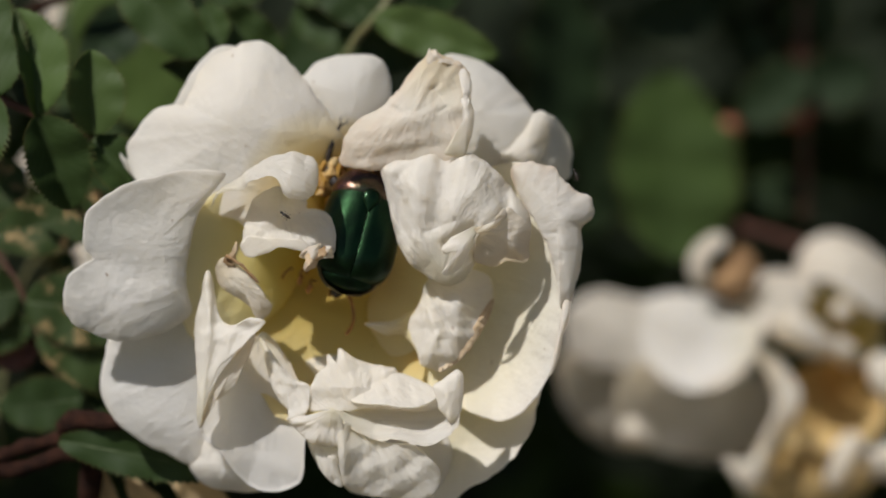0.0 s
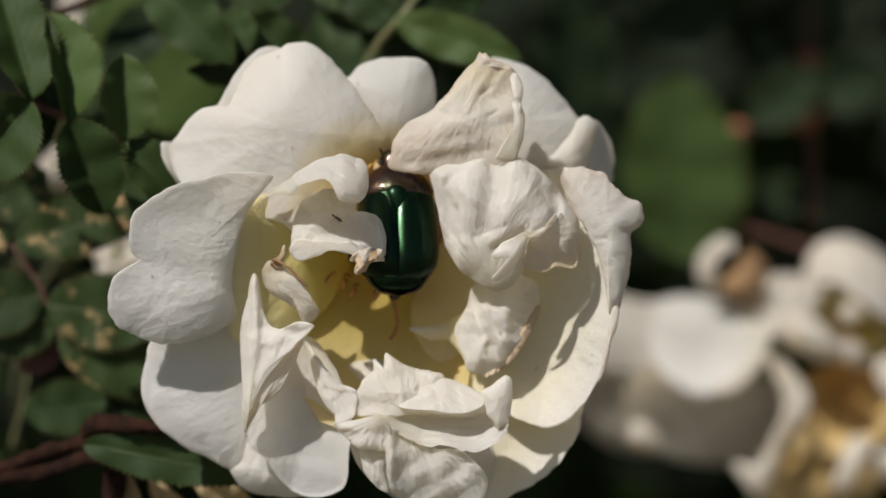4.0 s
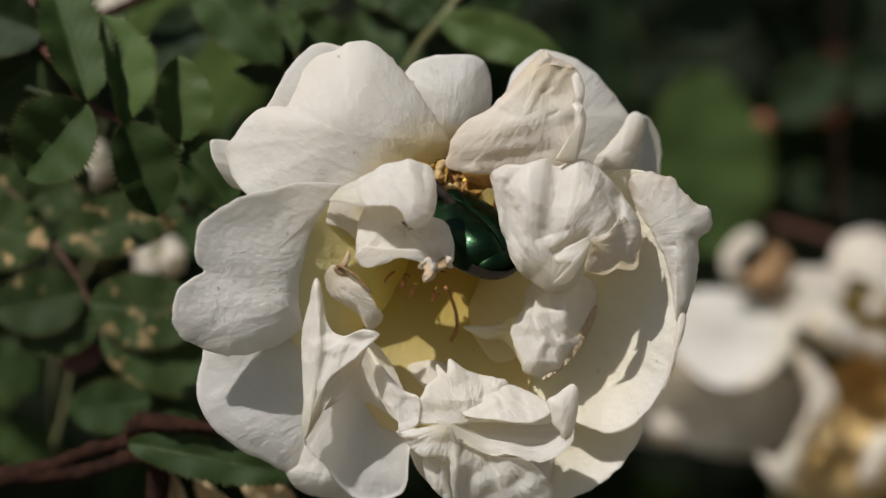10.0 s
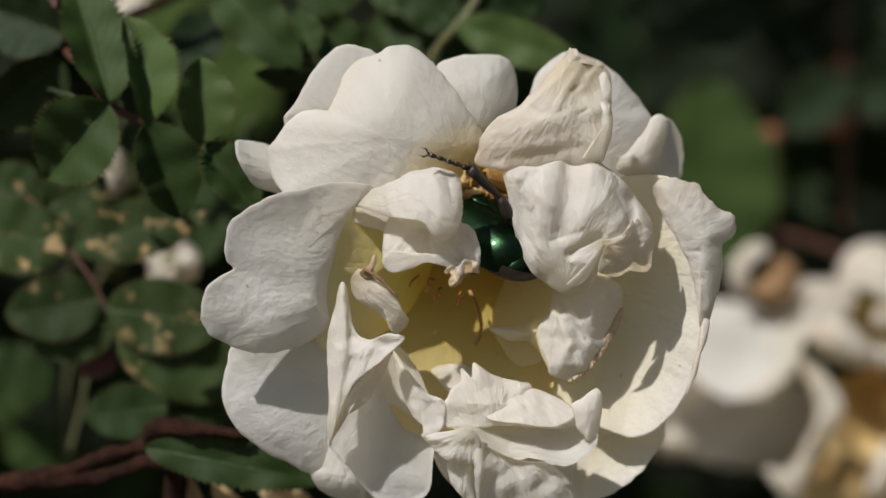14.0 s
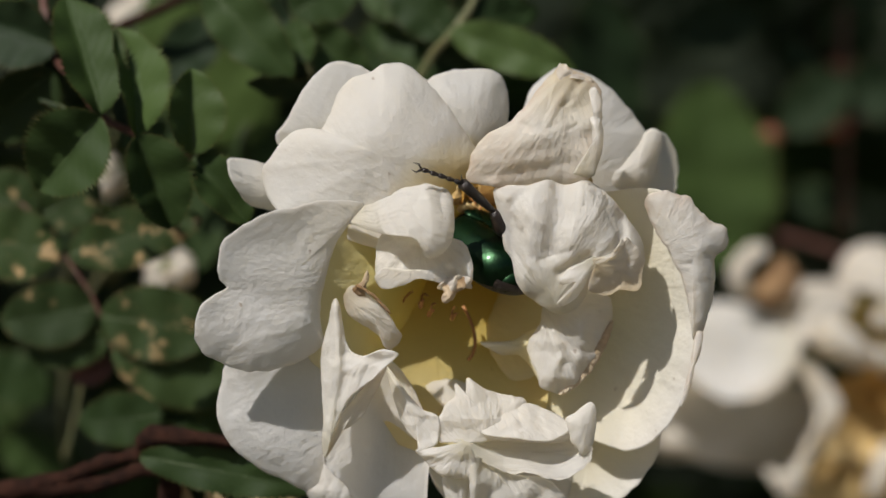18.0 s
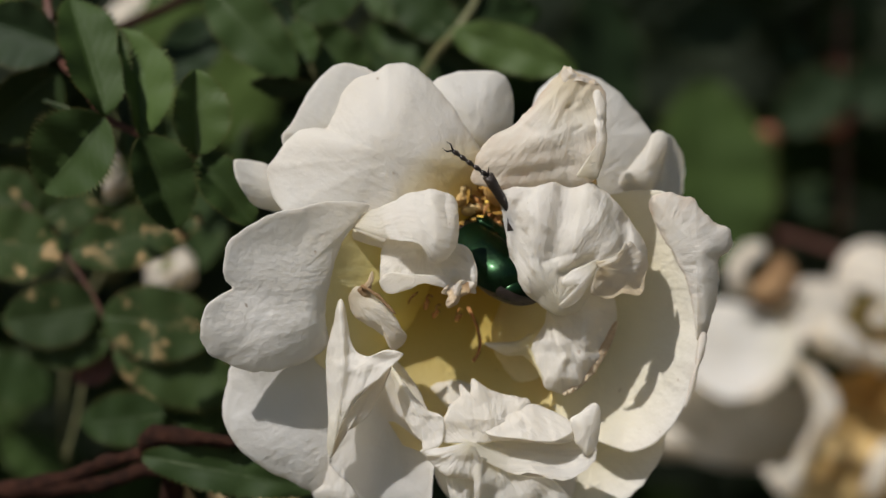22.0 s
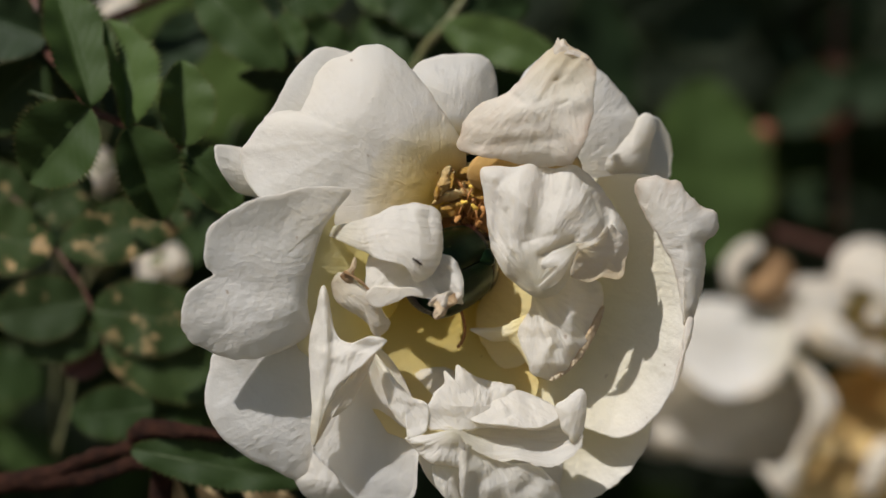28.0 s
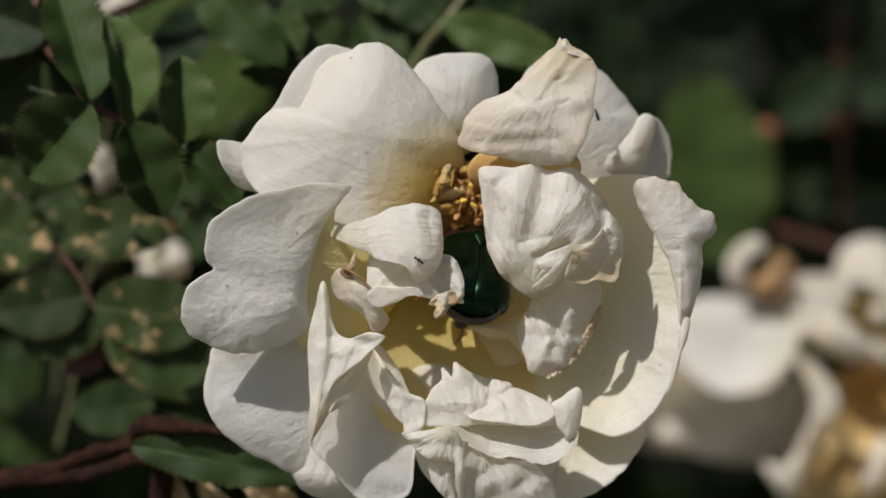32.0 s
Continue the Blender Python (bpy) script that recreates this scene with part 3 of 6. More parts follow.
bloom("petal", [(504, 606, 4), (524, 598, 4), (560, 640, 4), (586, 700, 4), (596, 750, 4), (592, 800, 4), (590, 840, 4.5), (583, 864, 5), (560, 880, 5), (520, 884, 5), (490, 872, 5), (466, 848, 4), (440, 815, 3), (404, 775, 2), (415, 735, 3), (440, 700, 4), (475, 650, 5)], (520, 760, 5.5), (540, 560), PETAL, seed=12, flare=1.8, crumple=0.25, pleat=0.12, spokes=130, rings=32, curl_back=-0.3,
      folds=((450, 812, 585, 852, 0.35, 22), (512, 610, 540, 760, -0.2, 18)))
bloom("petal", [(1030, 660, 8), (1016, 700, 7), (1006, 735, 6), (998, 775, 6), (966, 822, 6.5), (915, 866, 7), (876, 884, 7.5), (850, 906, 8), (780, 912, 9), (740, 860, 10), (760, 770, 11), (840, 700, 11), (950, 640, 10)], (880, 780, 11.5), (700, 560), PETAL_BOWL, seed=13, flare=1.6, fray=3.5, spokes=130, rings=30, pleat=0.12)
bloom("petal", [(640, 740, 10), (700, 720, 11), (800, 740, 11), (850, 800, 10), (835, 870, 9), (780, 892, 9), (700, 892, 9), (655, 870, 9), (630, 800, 9)], (730, 810, 8), (700, 600), seed=14, spokes=70, rings=18)
bloom("petal", [(560, 660, 9), (640, 640, 10), (700, 680, 10), (710, 780, 9), (690, 860, 8), (648, 862, 7.5), (606, 822, 7), (570, 720, 8)], (640, 740, 6.5), (640, 580), seed=42, spokes=70, rings=18)
# inner bowl
patch("petal", [[(600, 430, 14), (660, 420, 15), (760, 430, 14)], [(470, 570, 9), (650, 590, 13), (810, 600, 10)], [(540, 760, 3), (650, 770, 4), (790, 740, 4)]], PETAL_INNER, seed=15, **P)
bloom("petal", [(402, 376, 0), (426, 352, 1.5), (468, 328, 4), (520, 300, 7), (580, 280, 9), (630, 300, 11), (610, 400, 12), (590, 480, 12), (540, 560, 9), (470, 610, 7), (430, 622, 6), (396, 612, 4), (372, 575, 2.5), (370, 505, 1), (377, 460, 0.5), (386, 418, 0)], (498, 448, 4.0), (640, 470), PETAL_YELLOW, seed=16, flare=1.5, spokes=120, rings=36, pleat=0.14, curl_back=0.5)
bloom("petal", [(1003, 300, 4), (1030, 360, 3), (1046, 440, 2), (1060, 520, 1), (1062, 556, 0), (1056, 600, -0.5), (1045, 645, 0), (1030, 685, 0.5), (1010, 716, 1), (985, 744, 2), (952, 758, 3), (912, 753, 3.5), (884, 743, 4), (850, 720, 6), (800, 690, 8), (740, 640, 10), (700, 560, 12), (740, 460, 13), (800, 370, 13), (900, 310, 10)], (890, 530, 12), (660, 470), PETAL_BOWL, seed=17, flare=2.0, crumple=0.35, pleat=0.16, fray=3.0, spokes=170, rings=44,
      folds=((940, 420, 1010, 560, 0.2, 30), (880, 600, 960, 700, 0.2, 30)))
patch("petal", [[(640, 440, 16), (680, 440, 16), (720, 440, 16)], [(615, 370, 15), (680, 370, 16), (745, 360, 14)], [(625, 300, 13), (680, 285, 13), (745, 300, 12)]], PETAL_INNER, seed=18, rows=24, cols=24, **P)
# right rim, rolled outwards
bloom("petal", [(966, 318, 1), (970, 302, 0), (984, 295, 0), (1004, 294, 0), (1022, 303, 0), (1046, 305, 0), (1058, 325, 0), (1084, 345, 0), (1107, 358, 0), (1116, 380, 0.5), (1109, 400, 1), (1094, 413, 1), (1096, 440, 1), (1091, 480, 1), (1081, 522, 1), (1072, 546, 1), (1062, 562, 1), (1054, 552, 0), (1049, 520, 0), (1044, 485, 0), (1031, 443, 0), (1016, 408, 0), (1000, 388, 0.5), (984, 360, 1)], (1052, 400, -3), (960, 420), PETAL_RIM, seed=19, flare=2.2, crumple=0.3, crease=0.08, fine=0.08, fray=5.0, spokes=140, rings=32,
      folds=((1000, 310, 1060, 400, 0.25, 22), (1060, 400, 1070, 520, 0.3, 14), (1030, 425, 1048, 423, -0.3, 5), (1040, 474, 1056, 472, -0.3, 5), (1090, 350, 1080, 400, -0.15, 14)))
bloom("rim_fold", [(1058, 556, 0), (1072, 548, 0), (1068, 580, 0), (1058, 612, 0), (1052, 640, 0), (1042, 668, 0), (1034, 676, 0), (1042, 640, 0), (1052, 600, 0)], (1055, 600, -1.5), (1000, 560), PETAL_RIM, seed=21, fray=6.0, spokes=70, rings=10)
# wilted top petal
top_a = bloom("wilted_petal", [(667, 298, 0), (664, 272, 0), (676, 240, 0), (700, 214, 0), (726, 200, 0.5), (746, 186, 1), (766, 164, 1), (790, 130, 1), (812, 109, 1), (821, 97, 1), (832, 93, 1), (846, 104, 0), (870, 111, 0), (890, 127, 0), (897, 142, 0), (897, 175, -1), (898, 215, -1), (893, 250, -2), (886, 276, -2), (872, 300, 0), (848, 312, 1), (828, 316, 1.5), (800, 318, 1.5), (760, 314, 1), (730, 310, 0), (700, 306, -0.5)], (790, 215, -3.5), (840, 100), PETAL_WILT, seed=20,
              flare=1.8, crumple=0.35, crease=0.12, size=3.6, fine=0.05, pleat=0.25, fray=4.0, spokes=170, rings=44, label="creased cream petal with a browned tip",
              folds=((838, 108, 745, 200, 0.35, 9), (850, 112, 800, 190, 0.4, 8), (872, 122, 845, 160, 0.4, 8), (828, 165, 852, 150, -0.5, -4), (840, 205, 856, 196, -0.4, -4), (720, 240, 880, 195, 0.6, 16), (690, 262, 800, 262, 0.35, 12), (700, 290, 850, 262, -0.35, 12), (742, 190, 770, 205, -0.4, 7)))
bloom("dried_tip", [(816, 116, 0.4), (820, 100, 0.4), (823, 90, 0.3), (828, 96, 0), (834, 91, 0), (840, 102, -0.4), (852, 108, -0.5), (872, 114, -0.5), (884, 124, -0.6), (866, 121, -1), (846, 116, -1.2), (832, 122, -0.8)], (838, 110, -0.9), (840, 140), PETAL_WILT, top_a, seed=58, crumple=0.1, crease=0.2, size=0.9, fine=0.1, fray=3.0, spokes=70, rings=10, label="dried curled tip")
top_b = bloom("rolled_edge", [(878, 138, -3), (888, 128, -3), (899, 146, -3), (901, 165, -3), (898, 182, -3), (904, 205, -3), (902, 240, -3), (893, 268, -3), (886, 284, -3), (862, 284, -3), (850, 279, -3), (872, 262, -3), (883, 235, -3), (884, 200, -3), (880, 182, -3), (888, 170, -3)], (892, 210, -5.5), (870, 290), PETAL, seed=21, crumple=0.15, fine=0.1, flare=2.0, spokes=90, rings=14, folds=((878, 182, 902, 178, -0.5, 5), (884, 150, 892, 172, 0.25, 5)))
bloom("petal", [(678, 290, 5), (700, 262, 5), (750, 248, 5), (810, 246, 5), (860, 256, 5), (880, 290, 6), (850, 330, 7), (780, 338, 7), (715, 330, 7), (686, 316, 6)], (775, 288, 3.5), (700, 340), PETAL_HONEY, seed=59, crumple=0.3, crease=0.15, spokes=80, rings=18)
# crumpled inner petals
big_a = bloom("crumpled_petal", [(734, 304, 0), (748, 293, 0), (790, 290, -1), (828, 280, -1.5), (860, 290, -1), (893, 279, -1), (918, 292, 0), (942, 311, 0), (970, 345, 1), (994, 378, 1), (1003, 402, 1), (1000, 436, 1), (996, 468, 2), (972, 474, 2), (940, 470, 1), (908, 462, -1), (900, 482, -1), (884, 505, -1), (862, 517, -1), (844, 514, -1), (818, 500, -1), (790, 481, -1), (774, 460, -0.5), (761, 428, 0), (752, 390, 0), (744, 345, 0)], (865, 385, -9), (840, 500), PETAL_CRUSHED, seed=22,
              flare=2.0, crumple=0.9, crease=0.16, size=4.0, fine=0.03, pleat=0.22, fray=2.0, spokes=170, rings=46,
              folds=((850, 292, 838, 400, -1.7, 18), (800, 300, 790, 420, 0.9, 20), (880, 300, 930, 370, 1.2, 30), (772, 330, 768, 440, -0.9, 12), (900, 412, 852, 440, -1.2, 9), (958, 345, 962, 400, -0.9, 8), (975, 360, 985, 420, 0.8, 12), (795, 440, 850, 500, 0.7, 18), (905, 330, 860, 400, 0.5, 18), (752, 380, 790, 478, 0.7, 7), (815, 420, 870, 400, -0.5, -7), (790, 300, 765, 320, -0.6, 8), (930, 330, 955, 380, -0.5, -6)))
big_b = bloom("crumpled_tongue", [(912, 411, -8), (888, 418, -8.5), (862, 432, -8.5), (848, 450, -8.5), (852, 460, -8), (868, 452, -8), (872, 460, -8), (864, 478, -7.5), (846, 492, -6.5), (858, 498, -6), (880, 482, -6.5), (896, 456, -7.5), (906, 432, -8)], (878, 452, -10), (910, 415), PETAL_CRUSHED, seed=43, crumple=0.15, fine=0.05, spokes=90, rings=18, folds=((850, 452, 872, 444, 0.3, 6), (868, 470, 895, 440, 0.3, 9)))
big_d = bloom("crumpled_fold", [(904, 414, -9), (925, 408, -9), (948, 394, -8), (958, 378, -6), (962, 392, -6), (950, 408, -8), (930, 418, -9), (912, 424, -9)], (934, 408, -11), (905, 415), PETAL_TIRED, seed=46, crumple=0.2, fine=0.2, fray=3.0, spokes=70, rings=12, folds=((912, 416, 952, 396, -0.4, -3),))
big_c = bloom("crumpled_lobe", [(912, 424, -7.5), (932, 418, -8), (952, 402, -7), (966, 376, -5), (984, 392, -3), (1002, 410, -1), (1001, 440, 0), (995, 474, 1), (962, 472, 0), (942, 482, -1), (918, 478, -3), (902, 470, -4), (906, 446, -6)], (965, 430, -8), (900, 430), PETAL_TIRED, seed=23, crease=0.2, size=2.2, crumple=0.3, fine=0.08, pleat=0.3, spokes=110, rings=24, folds=((918, 440, 940, 446, -1.0, 13), (958, 400, 962, 470, 0.3, 12), (985, 400, 975, 465, 0.25, 9)))
crump = bloom("crumpled_petal", [(811, 512, 5), (830, 500, 5), (880, 488, 5), (910, 490, 5), (928, 508, 5), (931, 540, 5), (918, 570, 4), (902, 600, 3), (880, 632, 3), (856, 656, 2.5), (834, 668, 2.5), (815, 662, 2.5), (800, 654, 2.5), (794, 630, 3), (784, 606, 3), (780, 585, 3.5), (790, 562, 4), (800, 545, 4), (806, 527, 5)], (850, 575, -1), (800, 500), PETAL_CRUSHED, seed=24,
              flare=1.6, crumple=0.5, crease=0.4, size=2.6, fine=0.1, pleat=0.45, fray=3.0, spokes=150, rings=34,
              folds=((806, 540, 835, 600, 0.7, 10), (845, 520, 850, 610, -0.6, 12), (870, 510, 872, 600, 0.6, 13), (830, 610, 815, 655, 0.5, 9), (800, 640, 860, 640, 0.3, 10), (900, 510, 895, 590, -0.3, 10), (835, 565, 880, 600, -0.4, 8)))
crump_tail = bloom("crumpled_tail", [(700, 584, 7), (720, 580, 6.5), (752, 578, 6), (784, 562, 5.5), (806, 560, 5), (812, 600, 5), (804, 648, 5), (786, 622, 5.5), (766, 606, 6), (732, 602, 6.5)], (775, 590, 4.6), (840, 560), PETAL_BOWL, seed=44, crumple=0.2, pleat=0.3, fray=3.0, spokes=80, rings=16)
rim_brown = bloom("browned_rim", [(932, 540, 5), (927, 566, 4.4), (908, 604, 3), (886, 636, 2.6), (860, 660, 2.2), (834, 671, 2.2), (840, 654, 2.6), (866, 626, 3), (892, 588, 3.8), (914, 556, 4.4)], (888, 612, 1.9), (850, 560), PETAL_DEAD, seed=40, spokes=70, rings=10, fray=3.0, label="browned rim")
curl = thing("curled_petal", (0, 0, 0))
curl.parent = rose
curl["label"] = "crumpled petal with a dried brown edge"
C = dict(parent=curl)
hood = patch("upper_fold", [[(422, 372, 0), (428, 365, -0.5), (434, 356, 0)], [(455, 347, -6), (458, 340, -5), (463, 332, -2)], [(488, 341, -10), (487, 329, -8), (487, 317, -3)], [(512, 326, -14), (510, 311, -10), (508, 299, -4)], [(552, 318, -17), (548, 298, -12), (544, 283, -4)], [(570, 350, -18), (584, 312, -14), (588, 272, -4)], [(596, 360, -16), (610, 328, -13), (618, 285, -4)], [(608, 360, -11), (617, 348, -9), (626, 322, -4)]],
             PETAL_CRUSHED, seed=25, crumple=0.25, crease=0.3, size=1.8, fine=0.16, fan=0.12, ragged=0.03, fray=0.02, round_off=0.08, rows=90, cols=40, **C)
bloom("blade", [(488, 440, -3), (490, 402, -2), (500, 366, -1), (520, 346, 0), (560, 335, -1), (590, 346, -2), (602, 362, -3), (604, 375, -4), (622, 376, -4.5), (640, 385, -5), (650, 400, -5.5), (656, 422, -6), (655, 452, -6), (638, 466, -6), (600, 456, -7), (560, 444, -7), (520, 446, -6)], (570, 398, -6), (560, 340), PETAL_CRUSHED, C["parent"], seed=26, crumple=0.5, crease=0.3, size=2.4, fine=0.1, pleat=0.3, fray=3.0, spokes=130, rings=34,
      folds=((560, 385, 640, 395, 0.4, 12), (545, 350, 575, 370, -0.35, 8), (505, 405, 545, 400, 0.5, 14), (560, 410, 610, 420, -0.5, 12), (640, 400, 650, 445, 0.5, 8), (622, 420, 632, 450, -0.4, 8), (600, 375, 610, 440, 0.25, 12)))
# white strip shaped after the sunlit patch low on the blade
bloom("lower_lip", [(484, 444, -6), (490, 429, -7), (506, 424, -8), (540, 428, -8.5), (570, 429, -8.5), (600, 433, -8.5), (616, 452, -8), (600, 454, -8), (580, 446, -8.5), (556, 446, -8.5), (530, 456, -8), (506, 463, -7), (491, 459, -6)], (550, 437, -9), (550, 400), PETAL, C["parent"], seed=27, crumple=0.15, fine=0.1, fray=2.5, spokes=110, rings=14)
bloom("dried_edge", [(598, 478, -8), (602, 456, -8.5), (616, 446, -9), (634, 448, -9), (642, 458, -8.5), (630, 470, -9), (618, 484, -8.5), (604, 489, -8)], (618, 466, -10.5), (640, 440), PETAL_DEAD, C["parent"], seed=28, crease=0.9, size=0.8, fine=0.3, fray=9.0, spokes=110, rings=22, label="dried brown edge")
bloom("dried_edge", [(596, 462, -8), (606, 448, -9), (626, 442, -9), (648, 446, -8.5), (650, 464, -8), (632, 460, -9), (614, 466, -9)], (622, 454, -10), (620, 430), PETAL_WILT, C["parent"], seed=29, crease=0.7, size=0.9, fine=0.2, fray=8.0, spokes=90, rings=16)
# standing folds low on the left
bloom("folded_petal", [(420, 486, -1), (426, 486, -1), (432, 502, -1), (436, 530, -1.5), (445, 572, -3), (468, 584, -5), (500, 571, -7), (530, 577, -7.5), (522, 588, -7.5), (506, 603, -7), (490, 620, -6.5), (465, 640, -5.5), (442, 664, -4.5), (426, 700, -3.5), (413, 740, -2), (406, 770, -1), (400, 745, -0.5), (402, 700, -0.5), (400, 650, -0.5), (397, 600, -0.5), (402, 560, -0.5), (411, 525, -0.5), (415, 500, -0.5)], (430, 620, -5), (430, 760), PETAL_CRUSHED, seed=29,
      flare=1.7, crumple=0.3, crease=0.2, size=2.4, fine=0.06, pleat=0.3, fray=2.0, spokes=150, rings=34, folds=((418, 500, 422, 600, 0.5, 9), (440, 580, 500, 590, -0.6, 9), (450, 612, 515, 580, 0.5, 8), (415, 600, 412, 740, 0.4, 9), (436, 620, 425, 690, -0.45, 9), (465, 605, 430, 680, 0.4, 9)))
bloom("folded_petal", [(498, 604, -5), (510, 604, -5), (497, 640, -4), (484, 664, -3), (470, 692, -2), (448, 712, -1.5), (428, 724, -1), (414, 752, 0), (406, 772, 0), (412, 742, -1), (426, 704, -2), (446, 668, -3.5), (476, 632, -4.5)], (466, 664, -3), (406, 770), PETAL_TIRED, seed=30, fine=0.06, spokes=90, rings=16)
bloom("folded_petal", [(436, 484, -2), (444, 466, -2), (455, 461, -2), (476, 474, -3), (500, 494, -4), (516, 512, -4), (529, 535, -3.5), (539, 549, -2.5), (532, 566, -2), (516, 576, -2), (506, 566, -2), (498, 550, -2), (478, 536, -2), (454, 522, -1.5), (440, 504, -1.5)], (488, 516, -6), (440, 480), PETAL_TIRED, seed=31, crumple=0.2, crease=0.1, fine=0.14, spokes=100, rings=22, folds=((470, 505, 510, 535, -0.2, 7),))
bloom("torn_tag", [(452, 466, -3), (464, 456, -4), (476, 434, -4), (479, 450, -4), (470, 470, -4), (474, 478, -4), (462, 476, -3.5)], (468, 460, -5), (455, 470), PETAL_DEAD, seed=48, spokes=50, rings=8, fray=4.0, label="torn pale tag of a petal")
patch("dried_edge", [[(453, 462, -4), (455, 460, -4.4), (457, 461, -4)], [(481, 477, -5.2), (483, 475, -5.5), (485, 476, -5.2)], [(515, 510, -5.2), (517, 509, -5.4), (518, 511, -5.2)]], PETAL_BROWN, seed=41, fine=0.3, rows=30, cols=8, label="dried brown edge", **P)
# ruffles at the foot
bloom("ruffled_petal", [(512, 608, 2), (524, 616, 1), (550, 652, 0), (576, 680, -1), (600, 690, -2), (606, 702, -2), (603, 736, -3), (584, 752, -3), (566, 752, -3), (572, 742, -2), (550, 720, -0.5), (535, 690, 0), (524, 650, 1)], (564, 696, -3), (510, 606), PETAL_CRUSHED, seed=33, crumple=0.3, crease=0.22, size=2.2, pleat=0.25, spokes=100, rings=24, folds=((520, 620, 572, 684, 0.5, 14), (545, 690, 600, 700, -0.4, 14), (566, 748, 600, 740, 0.4, 8)))
bloom("ruffled_petal", [(603, 736, -2), (604, 704, -2), (612, 682, -1), (634, 658, 0), (634, 640, 1), (640, 638, 1), (646, 650, 0.5), (652, 652, 0), (656, 630, 1), (666, 632, 1), (690, 647, 1), (716, 655, 1), (756, 664, 1), (766, 690, 0), (790, 698, -1), (828, 708, -2), (836, 734, -3), (790, 740, -3), (730, 735, -3), (690, 736, -3), (660, 742, -3), (630, 740, -2.5)], (690, 696, -2.5), (690, 780), PETAL_CRUSHED, seed=37,
      flare=1.6, crumple=0.35, crease=0.3, size=2.4, pleat=0.15, fine=0.08, fray=4.0, spokes=150, rings=32, folds=((640, 660, 652, 720, 0.3, 12), (712, 658, 718, 700, -0.5, 8), (740, 665, 745, 700, 0.3, 10), (610, 700, 680, 722, 0.3, 10), (660, 650, 690, 710, 0.3, 14)))
bloom("ruffled_petal", [(678, 721, -3.5), (688, 700, -1), (716, 680, 0), (756, 672, 0), (796, 682, 0), (828, 700, -2), (836, 716, -4), (812, 730, -5.5), (790, 735, -6), (766, 734, -6), (736, 729, -6), (706, 728, -5)], (764, 708, -4.2), (690, 640), PETAL_CRUSHED, seed=34, flare=1.4, crumple=0.3, crease=0.2, size=2.4, fray=3.0, fine=0.08, pleat=0.2, spokes=110, rings=22, folds=((700, 716, 740, 700, 0.3, 8), (790, 690, 800, 722, 0.35, 8), (744, 690, 752, 722, -0.3, 7)))
bloom("ruffled_petal", [(834, 720, -4), (828, 697, -4), (845, 684, -4), (868, 668, -4), (880, 674, -4), (883, 700, -4), (880, 726, -4), (874, 748, -4), (858, 762, -4), (848, 748, -4), (838, 738, -4)], (862, 712, -6), (850, 780), PETAL, seed=38, crumple=0.25, crease=0.22, size=2.2, spokes=80, rings=18, folds=((850, 690, 856, 745, 0.25, 9),))
patch("ruffled_petal", [[(640, 726, -1), (640, 740, -3), (644, 752, -4)], [(672, 728, 0), (678, 748, -1.5), (678, 768, -5)], [(706, 730, 1), (712, 752, -0.5), (716, 788, -5)], [(745, 732, 1), (755, 758, -0.5), (758, 791, -6)], [(780, 732, 1), (790, 758, 0), (792, 802, -6.5)], [(820, 730, 1), (826, 756, 0), (824, 799, -6.5)], [(850, 736, -1), (862, 756, -2), (858, 786, -6)], [(866, 738, -4), (876, 750, -5), (878, 762, -5)]],
      PETAL_CRUSHED, seed=51, crumple=0.4, crease=0.35, fan=0.3, size=2.2, fine=0.08, ragged=0.08, fray=0.05, round_off=0.08, rows=90, cols=26, **P)
bloom("ruffled_petal", [(564, 752, -3), (586, 748, -4), (620, 742, -5), (652, 740, -6), (664, 756, -6), (668, 790, -6), (664, 806, -5), (636, 800, -4.5), (608, 796, -4), (588, 780, -3.5), (574, 764, -3)], (624, 770, -6.5), (650, 740), PETAL_CRUSHED, seed=35, crumple=0.3, crease=0.22, size=2.2, pleat=0.35, fine=0.08, spokes=100, rings=22, folds=((572, 756, 640, 750, 0.35, 9), (590, 772, 656, 770, -0.4, 9), (600, 790, 660, 796, 0.35, 8)))
bloom("ruffled_petal", [(672, 760, -5), (700, 780, -3.5), (740, 794, -4), (766, 798, -4), (792, 800, -4), (820, 824, -4), (838, 850, -3), (834, 884, -2), (800, 902, -1), (750, 898, -1), (705, 892, -1), (672, 880, -2), (660, 850, -4), (657, 800, -5.5), (660, 764, -5)], (740, 830, -4), (700, 740), PETAL_CRUSHED, seed=53, flare=1.7, crumple=0.4, crease=0.22, size=2.2, pleat=0.3, spokes=120, rings=28, folds=((668, 765, 664, 870, 0.9, 9), (756, 800, 752, 880, 0.4, 14), (700, 790, 694, 880, -0.4, 12), (800, 815, 812, 890, 0.3, 14), (768, 806, 820, 832, 0.2, 12)))
bloom("ruffled_petal", [(614, 802, -1), (636, 804, -2), (660, 806, -2), (656, 840, -2), (663, 876, -2), (644, 868, -2), (626, 850, -1.5), (615, 826, -1)], (638, 834, -4), (640, 790), PETAL, seed=39, crumple=0.2, crease=0.22, size=2.2, pleat=0.3, spokes=70, rings=16, folds=((628, 812, 648, 862, -0.4, 6),))

# heart: seat, stamens, pistil
bm = bmesh.new()
bmesh.ops.create_uvsphere(bm, u_segments=20, v_segments=12, radius=0.006)
bmesh.ops.scale(bm, vec=(1.2, 0.8, 1.0), verts=bm.verts)
bmesh.ops.translate(bm, vec=here((622, 395, 15)), verts=bm.verts)
part("receptacle", bm, HEART_BROWN, rose, "brown seat of the flower")
rnd = random.Random(5)


